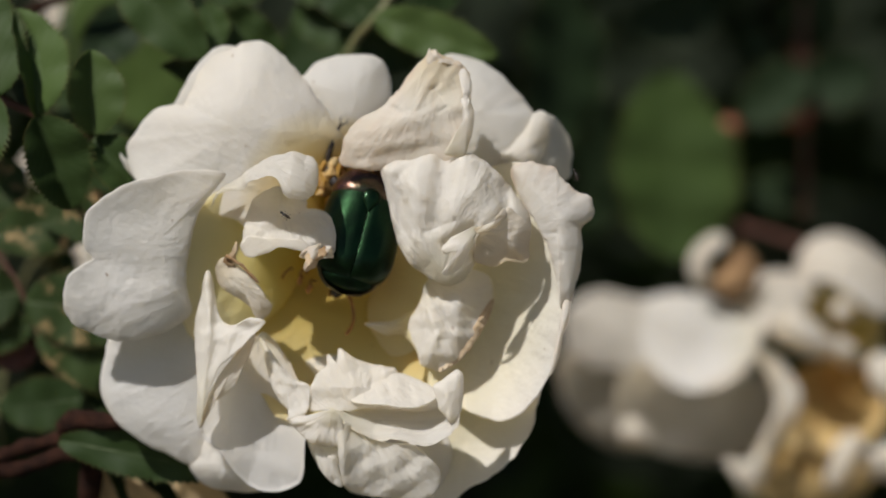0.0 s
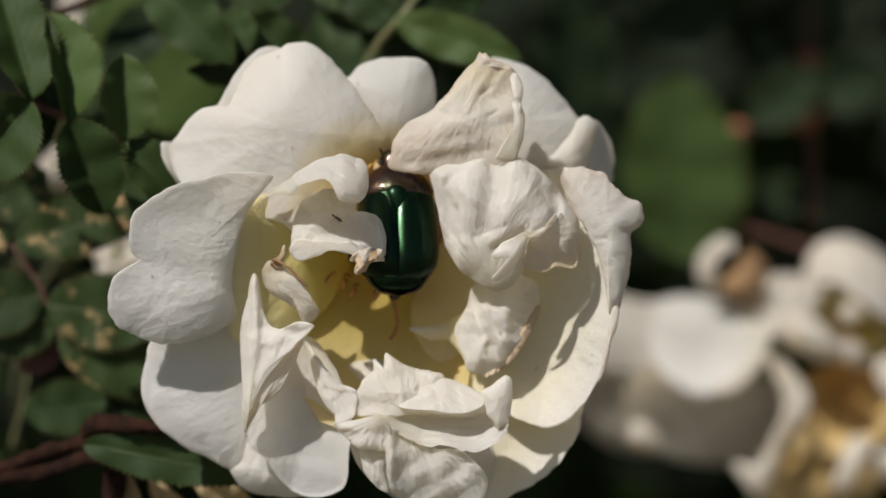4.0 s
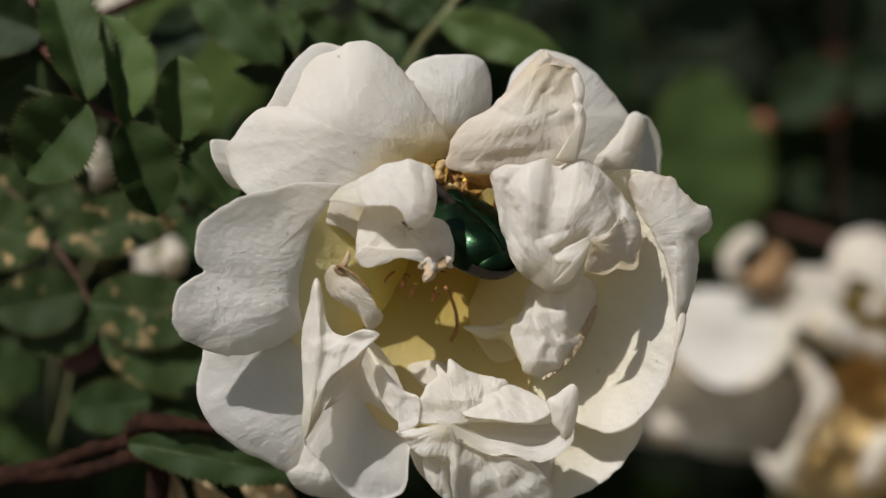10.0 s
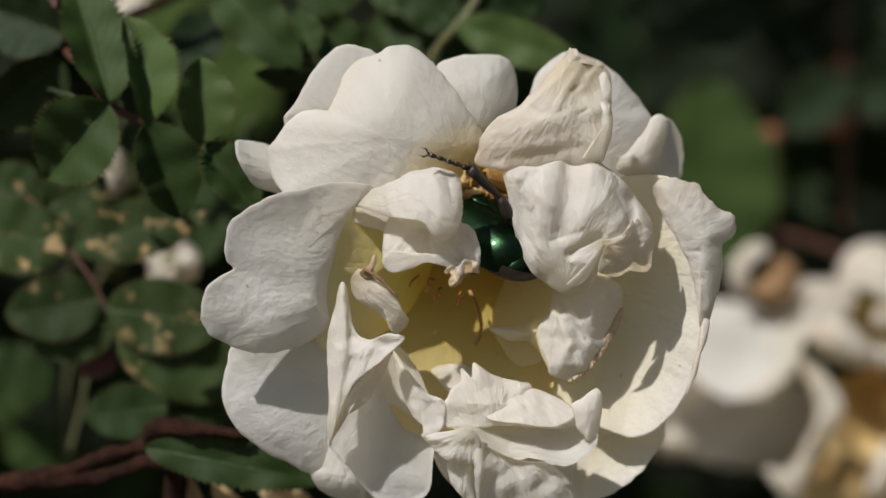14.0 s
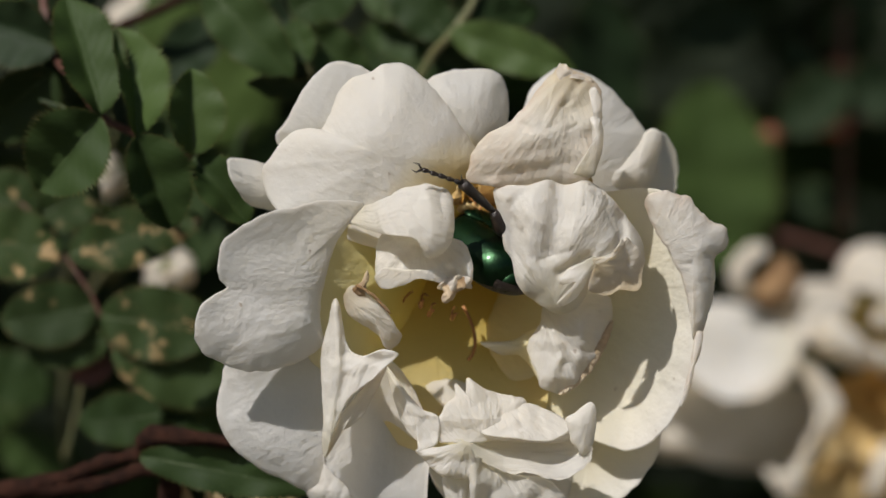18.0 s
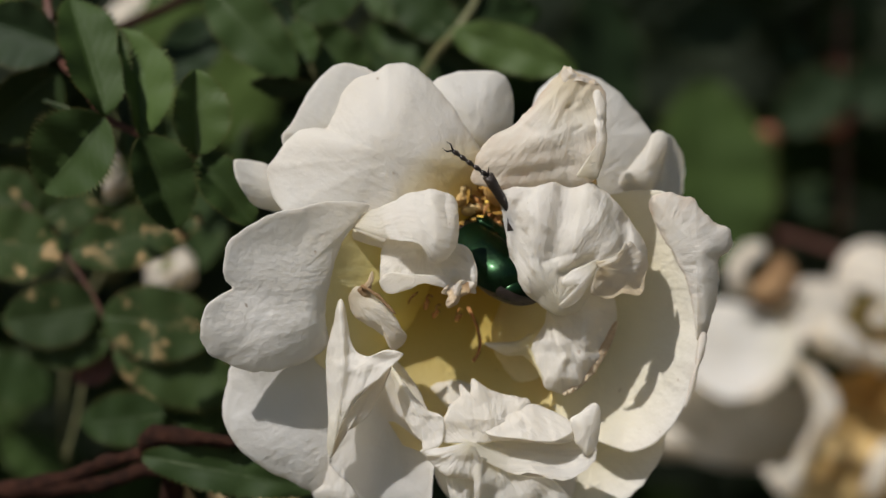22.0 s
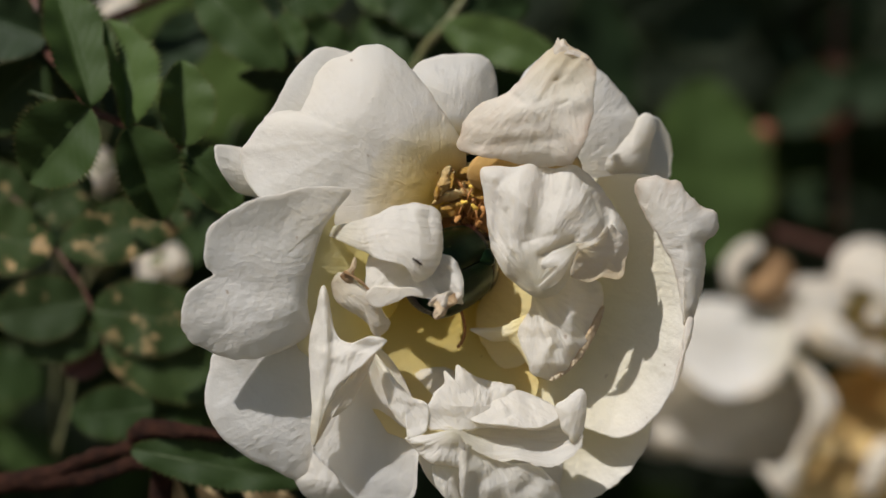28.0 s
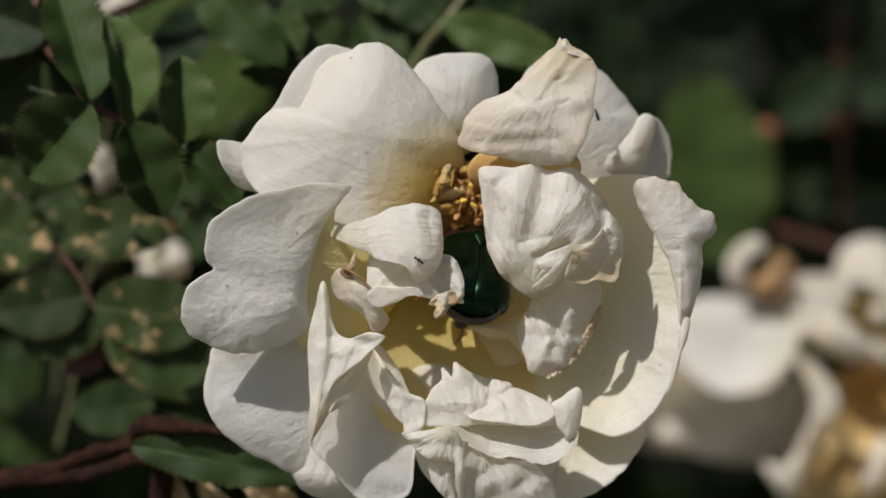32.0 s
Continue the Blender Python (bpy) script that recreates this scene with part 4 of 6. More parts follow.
def stamen(foot, head, old):
    v, f = tube(bend(foot, (foot + head) / 2 + Vector((rnd.uniform(-1, 1), -1, rnd.uniform(-1, 1))) * 0.0008, head, 6), 0.00013, 6)
    s = obj("stamen", v, f, AMBER, rose)
    bm = bmesh.new()
    bmesh.ops.create_icosphere(bm, subdivisions=2, radius=0.00042)
    bmesh.ops.scale(bm, vec=(0.7, 0.7, 1.7), verts=bm.verts)
    for w in bm.verts:
        w.co += Vector((fbm(w.co * 1500, 3), fbm(w.co * 1500, 4), 0)) * 0.0002
    bmesh.ops.rotate(bm, cent=(0, 0, 0), matrix=Euler((rnd.uniform(-1, 1), rnd.uniform(-1.4, 1.4), 0)).to_matrix(), verts=bm.verts)
    bmesh.ops.translate(bm, vec=head, verts=bm.verts)
    part("anther", bm, ANTHER_OLD if old else POLLEN, s)


for i in range(18):
    a = rnd.uniform(0, 2 * math.pi)
    r = rnd.uniform(6, 40)
    ca, cb = 628 + r * math.cos(a), 350 + r * 1.1 * math.sin(a)
    stamen(here((628 + 10 * math.cos(a), 380 + 10 * math.sin(a), 9)), here((ca, cb, rnd.uniform(6.5, 9.5))), rnd.random() < 0.6)
for ca, cb, old in ((548, 512, True), (500, 488, True), (588, 518, True), (532, 496, True)):
    stamen(here((ca * 0.85 + 92, cb * 0.85 + 62, 8.5)), here((ca, cb, 7.5)), old)
for i in range(11):
    ca, cb, k = rnd.uniform(604, 660), rnd.uniform(296, 372), rnd.uniform(12, 24)
    turn = rnd.uniform(0, 3.1)
    ring = [(ca + k * math.cos(w) * math.cos(turn) * 1.5 - 0.6 * k * math.sin(w) * math.sin(turn), cb + k * math.cos(w) * math.sin(turn) * 1.5 + 0.6 * k * math.sin(w) * math.cos(turn), rnd.uniform(7, 10.5)) for w in (j * math.pi / 4 for j in range(8))]
    bloom("withered_scrap", ring, (ca, cb, rnd.uniform(5.5, 8)), (ca, cb + 30), (PETAL_HONEY, PETAL_AMBER, PETAL_AMBER)[i % 3], rose, seed=200 + i, crease=0.6, size=0.9, fine=0.2, fray=4.0, spokes=44, rings=10, label="withered amber scrap")
for i, (ca, cb, k) in enumerate(((694, 304, 22), (722, 312, 20), (672, 322, 17), (706, 330, 18))):
    ring = [(ca + 1.7 * k * math.cos(w) + 5 * rnd.uniform(-1, 1), cb + 0.8 * k * math.sin(w) + 3 * rnd.uniform(-1, 1), 10 + 2 * math.cos(2 * w)) for w in (j * math.pi / 4 for j in range(8))]
    bloom("withered_scrap", ring, (ca, cb, 8.5), (ca, cb + 30), (PETAL_AMBER, PETAL_WILT, PETAL_HONEY)[i % 3], rose, seed=230 + i, crease=0.5, size=0.9, fine=0.2, fray=4.0, spokes=44, rings=10, label="withered amber scrap")
v, f = tube(bend(here((605, 500, 8)), here((626, 555, 7.5)), here((612, 592, 6)), 10), 0.00022, 6)
obj("pistil", v, f, AMBER, rose)
# calyx and stem behind
for i in range(5):
    a = 2 * math.pi * i / 5 + 0.4
    petal("sepal", (610, 440, 20), (610 + 70 * math.cos(a), 440 + 70 * math.sin(a), 19), (610 + 150 * math.cos(a), 440 + 150 * math.sin(a), 21), 26, 0.2, LEAF, rose, 0.2, 60 + i, rows=16, cols=9, blunt=1.3)
v, f = tube(bend(here((612, 430, 20)), here((700, 640, 46)), here((770, 1150, 70)), 14), [0.0032, 0.0028, 0.0022] + [0.0016] * 11, 10)
obj("stem", v, f, STEM_GREEN, rose)

# ---- the beetle ----
beetle = thing("beetle", HEART, "metallic green chafer beetle burrowing among the rose petals", "beetle")


def dome(name, length, width, height, material, move, parent, seam=False, taper=0.0, blunt=2.4, seg=28, label=""):
    """Half-shell along z, back towards -y. taper: narrower towards +z."""
    verts, faces = [], []
    for i in range(seg + 1):
        s = -1 + 2 * i / seg
        k = max(0.0, 1 - abs(s) ** blunt) ** (1 / blunt) * (1 - taper * s)
        for j in range(seg + 1):
            a = math.pi * (j / seg) * 1.2 - 0.1 * math.pi
            x, y = -math.cos(a) * width * k, -math.sin(a) * height * k
            if seam:
                y += 0.00025 * math.exp(-(x / 0.00018) ** 2) * (1 if s < 0.75 else 0)
            verts.append(Vector((x, y, s * length)) + Vector(move))
    for i in range(seg):
        for j in range(seg):
            a = i * (seg + 1) + j
            faces.append((a, a + 1, a + seg + 2, a + seg + 1))
    return obj(name, verts, faces, material, parent, label)


def half_case(sign):
    """One wing case with a raised rib, its shoulder at the front and a scalloped outer edge."""
    verts, faces = [], []
    n, m = 34, 18
    for i in range(n + 1):
        s = i / n
        z = -0.0064 + 0.0108 * s
        k = (max(0.0, 1 - (1 - min(1.0, s / 0.45)) ** 2.6)) ** (1 / 2.6) if s < 0.45 else 1 - 0.10 * ((s - 0.45) / 0.55) ** 2
        for j in range(m + 1):
            a = (math.pi / 2) * 1.12 * j / m
            x = 0.00006 + math.sin(min(a, math.pi / 2)) * 0.0050 * k
            y = -math.cos(a) * 0.0036 * k ** 0.8
            rib = math.exp(-((j / m - 0.33) / 0.07) ** 2) * math.sin(math.pi * min(1, s * 1.2)) - 0.7 * math.exp(-((j / m - 0.16) / 0.08) ** 2) * math.sin(math.pi * min(1, s * 1.1))
            y -= 0.00010 * rib
            y += 0.0003 * math.exp(-(j / m / 0.05) ** 2)
            verts.append(Vector((sign * x, y, z)))
    for i in range(n):
        for j in range(m):
            a = i * (m + 1) + j
            q = (a, a + 1, a + m + 2, a + m + 1)
            faces.append(q if sign < 0 else q[::-1])
    return obj("wing_case", verts, faces, SHELL, beetle, "metallic green wing case")


half_case(1), half_case(-1)
dome("abdomen", 0.0072, 0.0047, -0.0028, CHITIN, (0, 0.0002, -0.0006), beetle)
dome("rump", 0.0018, 0.0034, 0.0021, SHELL, (0, 0.0004, -0.0055), beetle)
dome("pronotum", 0.0030, 0.0043, 0.0031, SHELL_COPPER, (0, 0.0003, 0.0063), beetle, taper=0.28, label="coppery green neck shield")
dome("pronotum_underside", 0.0029, 0.0040, -0.0020, CHITIN, (0, 0.0003, 0.0063), beetle, taper=0.28)
dome("scutellum", 0.0016, 0.0010, 0.0004, SHELL, (0, -0.0034, 0.0036), beetle, taper=-0.7, blunt=1.6, seg=12)
dome("head", 0.0017, 0.0019, 0.0013, SHELL_COPPER, (0, 0.0008, 0.0098), beetle)
dome("head_underside", 0.0016, 0.0018, -0.0010, CHITIN, (0, 0.0008, 0.0098), beetle)
for sgn in (-1, 1):
    bm = bmesh.new()
    bmesh.ops.create_icosphere(bm, subdivisions=2, radius=0.0005)
    bmesh.ops.translate(bm, vec=(sgn * 0.0018, 0.0006, 0.0096), verts=bm.verts)
    part("eye", bm, CHITIN, beetle)
    v, f = tube([(sgn * 0.0014, 0.0006, 0.0108), (sgn * 0.0022, 0.0002, 0.0119), (sgn * 0.0027, 0, 0.0128)], [0.00014, 0.00012, 0.0003], 6)
    obj("antenna", v, f, CHITIN, beetle)


def leg(root, knee, ankle, toe, thick=0.00055):
    """Thigh, spined shin and jointed foot with two claws, in one mesh."""
    verts, faces = [], []

    def add(vf):
        k = len(verts)
        verts.extend(vf[0])
        faces.extend([tuple(i + k for i in q) for q in vf[1]])
    root, knee, ankle, toe = (Vector(p) for p in (root, knee, ankle, toe))
    add(tube(bend(root, (root + knee) / 2, knee, 6), [thick * 0.8, thick * 1.3, thick * 1.35, thick * 1.2, thick, thick * 0.8], 8))
    add(tube(bend(knee, (knee + ankle) / 2, ankle, 6), [thick * 0.5, thick * 0.7, thick * 0.85, thick * 0.9, thick, thick * 1.05], 8))
    d = (ankle - knee).normalized()
    s = d.cross(Vector((0, 1, 0))).normalized()
    for k, z in ((0.35, 1), (0.65, -1), (1.0, 1), (1.0, -1)):
        p = knee.lerp(ankle, k)
        add(tube([p, p + (d * 0.9 + s * z * 0.8) * 0.0009], [thick * 0.3, 0.00002], 5))
    for k in range(5):
        p, q = ankle.lerp(toe, k / 5), ankle.lerp(toe, (k + 1) / 5)
        add(tube([p, p.lerp(q, 0.6), q], [thick * 0.25, thick * 0.5, thick * 0.3], 6))
    d = (toe - ankle).normalized()
    s = d.cross(Vector((0, 1, 0))).normalized()
    for z in (1, -1):
        add(tube([toe, toe + (d * 0.6 + s * z * 0.5) * 0.001, toe + (d * 1.1 + s * z * 0.35) * 0.0012], [thick * 0.22, thick * 0.15, 0.00002], 5))
    return obj("leg", verts, faces, CHITIN, beetle)


for sgn in (-1, 1):
    leg((sgn * 0.0035, 0.002, 0.0060), (sgn * 0.0058, 0.0022, 0.0085), (sgn * 0.0062, 0.0012, 0.0115), (sgn * 0.0055, 0.0008, 0.0138))
    leg((sgn * 0.0026, 0.0022, 0.0020), (sgn * (0.0036 if sgn > 0 else 0.0058), 0.0026, 0.0012), (sgn * (0.003 if sgn > 0 else 0.0060), 0.0024, -0.0008), (sgn * (0.002 if sgn > 0 else 0.0056), 0.0020, -0.0018))
hind_leg = leg((0, 0, 0), (-0.0012, -0.0004, 0.0030), (-0.0052, -0.0010, 0.0070), (-0.0102, -0.0008, 0.0094), 0.00066)
hind_leg["label"] = "black spined leg stretched out of the flower"
leg((0.0016, 0.0020, 0.0010), (0.0028, 0.0028, 0.0004), (0.0026, 0.0022, -0.0004), (0.0016, 0.0018, -0.0012))


def small_insect(place, length, label, spin):
    """A few millimetres long: head, body, wings folded along the back, six fine legs."""
    root = thing("small_insect", HEART, label, "insect")
    bm = bmesh.new()
    bmesh.ops.create_uvsphere(bm, u_segments=10, v_segments=8, radius=length * 0.5)
    bmesh.ops.scale(bm, vec=(0.26, 0.24, 1.0), verts=bm.verts)
    part("body", bm, CHITIN, root)
    bm = bmesh.new()
    bmesh.ops.create_uvsphere(bm, u_segments=8, v_segments=6, radius=length * 0.13)
    bmesh.ops.translate(bm, vec=(0, 0, length * 0.52), verts=bm.verts)
    part("head", bm, CHITIN, root)
    for i in range(6):
        sg = -1 if i % 2 else 1
        z = (i // 2 - 1) * length * 0.18
        v, f = tube([(0, 0, z), (sg * length * 0.25, -length * 0.02, z * 1.3), (sg * length * 0.34, length * 0.12, z * 1.7)], length * 0.025, 4)
        obj("leg", v, f, CHITIN, root)
    return root


speck = small_insect(None, 0.0013, "tiny black insect resting on a crumpled petal", 0)
gnat = small_insect(None, 0.0014, "tiny black gnat on the rim of a white petal", 0)


# ---- foliage of the bush ----
def leaflet(name, start, end, half, material, parent, at, deep_mid=0.0, fold=0.25, sag=0.1, teeth=18, seed=1, face=(0, -1, 0), cols=9, thick=0.00018, label="", bow=0.0):
    """A toothed oval leaflet folded along its midrib. bow: sideways bend; deep_mid: millimetres its middle lies further back."""
    a, b = at(start), at(end)
    axis = (b - a)
    length = axis.length
    axis.normalize()
    front = Vector(face).normalized()
    side = front.cross(axis).normalized()
    up = axis.cross(side).normalized()
    w = half * GRID * (REACH + start[2] / 1000)
    rows = teeth * 4 + 1

    def place(u, v):
        k = math.sin(math.pi * u ** 0.9) ** 0.58 if 0 < u < 1 else 0.0
        tooth = (u * teeth) % 1.0
        k *= 1 + ((0.24 * tooth ** 1.4 - 0.12) if abs(v) > 0.9 else 0.0)
        k = max(k, 0.012)
        q = a + axis * (u * length) + side * (v * w * k + bow * length * math.sin(math.pi * u))
        q += up * (abs(v) * w * k * fold - sag * length * (u - 0.1) ** 2 + 0.02 * length * math.sin(u * 19 + seed) * abs(v))
        q += Vector((0, deep_mid / 1000 * math.sin(math.pi * u), 0))
        z = q * 1000
        return q + up * (0.0005 * fbm((z.x / 6, z.y / 6, z.z / 6), seed, 2))

    verts, faces, uvs = sheet(rows, cols, place, thick)
    ob = obj(name, verts, faces, material, parent, label, uvs)
    if cols == 9:
        v, f = tube([place(0.02 + 0.94 * k / 12, 0) + up * 0.00003 for k in range(13)], [0.00022 - 0.00001 * k for k in range(13)], 5)
        obj("midrib", v, f, STEM_RED if material is LEAF_DRY else MIDRIB, ob)
    return ob


def rod(name, points, radii, material, parent, at, sides=8, label="", knots=0.0):
    pts = [at(p) for p in points]
    out = []
    for i in range(len(pts) - 1):
        p0, p1, p2, p3 = pts[max(i - 1, 0)], pts[i], pts[i + 1], pts[min(i + 2, len(pts) - 1)]
        for k in range(6):
            t = k / 6
            out.append(0.5 * (2 * p1 + (p2 - p0) * t + (2 * p0 - 5 * p1 + 4 * p2 - p3) * t * t + (3 * p1 - p0 - 3 * p2 + p3) * t ** 3))
    out.append(pts[-1])
    n = len(out)
    rr = []
    for i in range(n):
        x = i / (n - 1) * (len(radii) - 1)
        j = min(int(x), len(radii) - 2)
        r = radii[j] + (radii[j + 1] - radii[j]) * (x - j)
        rr.append(r * (1 + knots * fbm((i * 0.55, 0, 0), 4)))
    v, f = tube(out, rr, sides)
    if knots:
        # furrowed bark
        for i, q in enumerate(v):
            z = Vector(q) * 1000
            v[i] = Vector(q) + Vector((0, 0, 1)) * (0.00045 * fbm((z.x / 1.6, z.y / 0.9, z.z / 0.9), 7, 3)) + Vector((0, 1, 0)) * (0.00035 * fbm((z.x / 1.6, z.y / 0.9, z.z / 0.9), 8, 3))
    return obj(name, v, f, material, parent, label)


def frame_of(shift_a, shift_b, anchor):
    """A plan sheet laid aside by some steps, relative to a thing's foot."""
    return lambda p: spot(p[0] - shift_a, p[1] - shift_b, p[2]) - anchor


GROUP = "compound leaves of the bush"


def swung(share, anchor, near=1.0):
    """A plan sheet drawn up as the bush leans nineteen seconds on; share: how far the thing swings with it; near: scales the depths."""
    turn = pose(0, 0, 0, 0.188, 0, 0.703)

    def at(p):
        d = REACH + p[2] * near / 1000
        way = turn @ Vector(((p[0] - 784) * GRID, 1, (441 - p[1]) * GRID))
        return way * (d / way.y) + Vector((-0.00803 * share, 0, EYE + 0.00152 * share)) - anchor
    return at


A1 = spot(60, 190, 24)
spray = thing("rose_leaf", A1, "dark green toothed compound leaf with folded leaflets", "leaf", GROUP)
S = swung(1.0, A1)
rod("stalk", [(430, 330, 26), (345, 284, 13), (290, 262, 12), (245, 243, 11), (185, 212, 10), (140, 150, 12), (104, 108, 22), (84, 20, 26), (78, -40, 28)], [0.0006, 0.0005], STEM_RED, spray, S)
leaflet("leaflet", (184, 212, 7), (72, 344, 8), 82, LEAF, spray, S, fold=0.6, seed=1, teeth=20)
leaflet("leaflet", (184, 210, 8), (124, -4, 13), 66, LEAF, spray, S, fold=0.7, seed=6, teeth=24, face=(0.42, -0.87, 0.0))
leaflet("leaflet", (250, 248, 8), (214, 50, 12), 52, LEAF_LIME_LIT, spray, S, fold=1.1, seed=4, teeth=22, face=(0.45, -0.85, 0.1), bow=-0.05)
leaflet("leaflet", (246, 246, 8), (312, 412, 10), 64, LEAF, spray, S, fold=0.9, seed=2, teeth=18, face=(0.35, -0.9, 0))
leaflet("leaflet", (346, 282, 9), (346, 128, 9), 56, LEAF_LIT, spray, S, fold=0.9, seed=3, teeth=18, face=(0.3, -0.9, 0))
leaflet("leaflet", (346, 286, 10), (448, 402, 10), 48, LEAF, spray, S, fold=0.8, seed=9, teeth=18, face=(0.2, -0.9, 0.2))
# narrow dark leaflets stand in for shadowed halves and undersides
leaflet("leaflet", (186, 216, 13), (72, 188, 15), 34, LEAF_SHADED, spray, S, fold=0.6, seed=8, face=(0.3, -0.4, -0.9), teeth=14)
leaflet("leaflet", (240, 240, 14), (200, 96, 17), 30, LEAF_SHADED, spray, S, fold=0.6, seed=5, face=(-0.8, -0.5, -0.3))
leaflet("leaflet", (350, 290, 13), (398, 372, 14), 26, LEAF_SHADED, spray, S, fold=0.5, seed=14, face=(-0.7, -0.5, -0.5), teeth=12)
leaflet("leaflet", (110, 90, 20), (-30, 40, 23), 66, LEAF_SHADED, spray, S, seed=10, fold=0.6, face=(0.5, -0.8, -0.3))
leaflet("leaflet", (100, 130, 21), (-40, 250, 21), 70, LEAF_SPOTTED, spray, S, seed=11, fold=0.5, face=(0.4, -0.85, -0.3))
leaflet("leaflet", (92, 40, 19), (170, -60, 21), 44, LEAF_SHADED, spray, S, seed=12, fold=0.7, face=(0.7, -0.6, -0.3))

A2 = spot(-55, 440, 38)
spotted = thing("rose_leaf", A2, "dull green rose leaf eaten and spotted with tan", "leaf", GROUP)
S = swung(0.62, A2, 0.86)
rod("stalk", [(20, 345, 42), (60, 385, 40), (108, 445, 38), (165, 530, 37), (200, 612, 37), (250, 722, 38), (300, 800, 38)], [0.00028, 0.00026], STEM_RED, spotted, S)
leaflet("leaflet", (122, 455, 36), (356, 390, 34), 57, LEAF_SPOTTED, spotted, S, fold=0.12, seed=21, teeth=24)
leaflet("leaflet", (112, 452, 37), (-70, 420, 38), 69, LEAF_SPOTTED, spotted, S, fold=0.15, seed=22, teeth=24)
leaflet("leaflet", (176, 548, 37), (2, 576, 36), 62, LEAF_SPOTTED, spotted, S, fold=0.2, seed=23, teeth=20)
leaflet("leaflet", (180, 566, 36), (392, 590, 34), 71, LEAF_SPOTTED, spotted, S, fold=0.12, seed=24, teeth=24)
leaflet("leaflet", (202, 618, 37), (450, 694, 36), 76, LEAF_SPOTTED, spotted, S, fold=0.1, seed=25, teeth=24)
leaflet("leaflet", (196, 606, 38), (52, 634, 38), 41, LEAF_SPOTTED, spotted, S, fold=0.1, seed=26, teeth=18)
leaflet("leaflet", (66, 392, 41), (-40, 330, 42), 64, LEAF_SPOTTED, spotted, S, seed=27)
leaflet("leaflet", (66, 392, 41), (180, 330, 42), 57, LEAF_SPOTTED, spotted, S, seed=28, fold=0.2)
leaflet("withered_leaflet", (206, 640, 42), (128, 676, 43), 30, plain_stuff("withered_red_leaf", (0.05, 0.014, 0.008), (0.10, 0.03, 0.016), 200, 0.7), spotted, S, seed=29, fold=0.4, label="withered dark red leaflet")

A3 = spot(60, 700, 26)
low = thing("rose_leaf", A3, "smooth dark green rose leaf low beside the branch", "leaf", GROUP)
S = swung(0.68, A3)
rod("stalk", [(300, 690, 40), (282, 750, 36), (250, 790, 28), (240, 830, 30)], [0.0003, 0.0003], STEM_GREEN, low, S)
leaflet("leaflet", (292, 738, 28), (138, 756, 30), 52, LEAF, low, S, seed=31, fold=0.1, teeth=20)
leaflet("leaflet", (250, 812, 14), (560, 872, 9), 42, LEAF, low, S, seed=32, fold=0.2, teeth=26)
leaflet("leaflet", (290, 720, 34), (430, 745, 34), 44, LEAF, low, S, seed=33)

# above the flower
A4 = spot(600, 60, 36)
above = thing("rose_leaf", A4, "green rose leaf with lit toothed leaflets above the flower", "leaf", GROUP)
S = swung(0.66, A4)
rod("stalk", [(735, 160, 42), (770, 100, 40), (800, 66, 38), (840, 10, 38), (850, -50, 38)], [0.0006, 0.0005], STEM_GREEN, above, S)
leaflet("leaflet", (800, 62, 36), (1018, 128, 32), 44, LEAF_LIT, above, S, seed=41, teeth=22, fold=0.3)
leaflet("leaflet", (806, 50, 38), (960, 20, 42), 40, LEAF, above, S, seed=42, teeth=22)
leaflet("leaflet", (800, 70, 42), (690, -30, 42), 50, LEAF, above, S, seed=43, teeth=22)
leaflet("leaflet", (790, 80, 46), (650, 60, 48), 52, LEAF, above, S, seed=44, teeth=22)
leaflet("leaflet", (770, 100, 46), (870, 150, 50), 46, LEAF, above, S, seed=45, teeth=22)
leaflet("leaflet", (740, 20, 44), (640, -10, 46), 40, LEAF, above, S, seed=46, teeth=20)

A5 = spot(240, -10, 28)
corner = thing("rose_leaf", A5, "shaded green rose leaf with a dark folded leaflet", "leaf", GROUP)
S = swung(0.8, A5)
rod("stalk", [(570, 190, 34), (545, 100, 34), (520, 30, 34), (470, -50, 34)], [0.0003, 0.0003], STEM_GREEN, corner, S)
leaflet("leaflet", (368, -20, 26), (520, 142, 23), 58, LEAF, corner, S, seed=51, teeth=20, fold=0.35)
leaflet("leaflet", (556, 150, 26), (442, 158, 24), 38, LEAF_SHADED, corner, S, seed=52, face=(0.1, -0.5, -0.9), teeth=14)
leaflet("leaflet", (545, 120, 28), (520, 40, 30), 34, LEAF, corner, S, seed=53, fold=0.5)
leaflet("leaflet", (530, 50, 30), (660, 150, 32), 48, LEAF, corner, S, seed=54)
leaflet("leaflet", (520, 30, 30), (640, -30, 32), 52, LEAF, corner, S, seed=55)
leaflet("leaflet", (500, 0, 32), (430, -60, 32), 50, LEAF, corner, S, seed=56)

# branch and twigs low on the left
A6 = spot(-150, 850, 30)
branch = thing("rose_branch", A6, "rough reddish brown woody branch with a forked twig", "branch")
S = swung(0.66, A6, 0.6)
rod("wood", [(-400, 930, 48), (-120, 900, 40), (0, 874, 34), (100, 856, 32), (180, 826, 30), (262, 806, 29)], [0.0013, 0.0012, 0.0010, 0.0009], BARK, branch, S, 14, knots=0.3)
rod("twig", [(-100, 896, 36), (60, 872, 33), (180, 860, 31), (250, 838, 29), (300, 838, 28)], [0.0010, 0.0010, 0.0010, 0.0012], BARK, branch, S, 12, knots=0.4)
rod("twig", [(252, 808, 29), (262, 782, 27), (300, 774, 22), (350, 780, 18), (430, 790, 16)], [0.0009, 0.0012, 0.0010, 0.0006], BARK, branch, S, 12, knots=0.4)
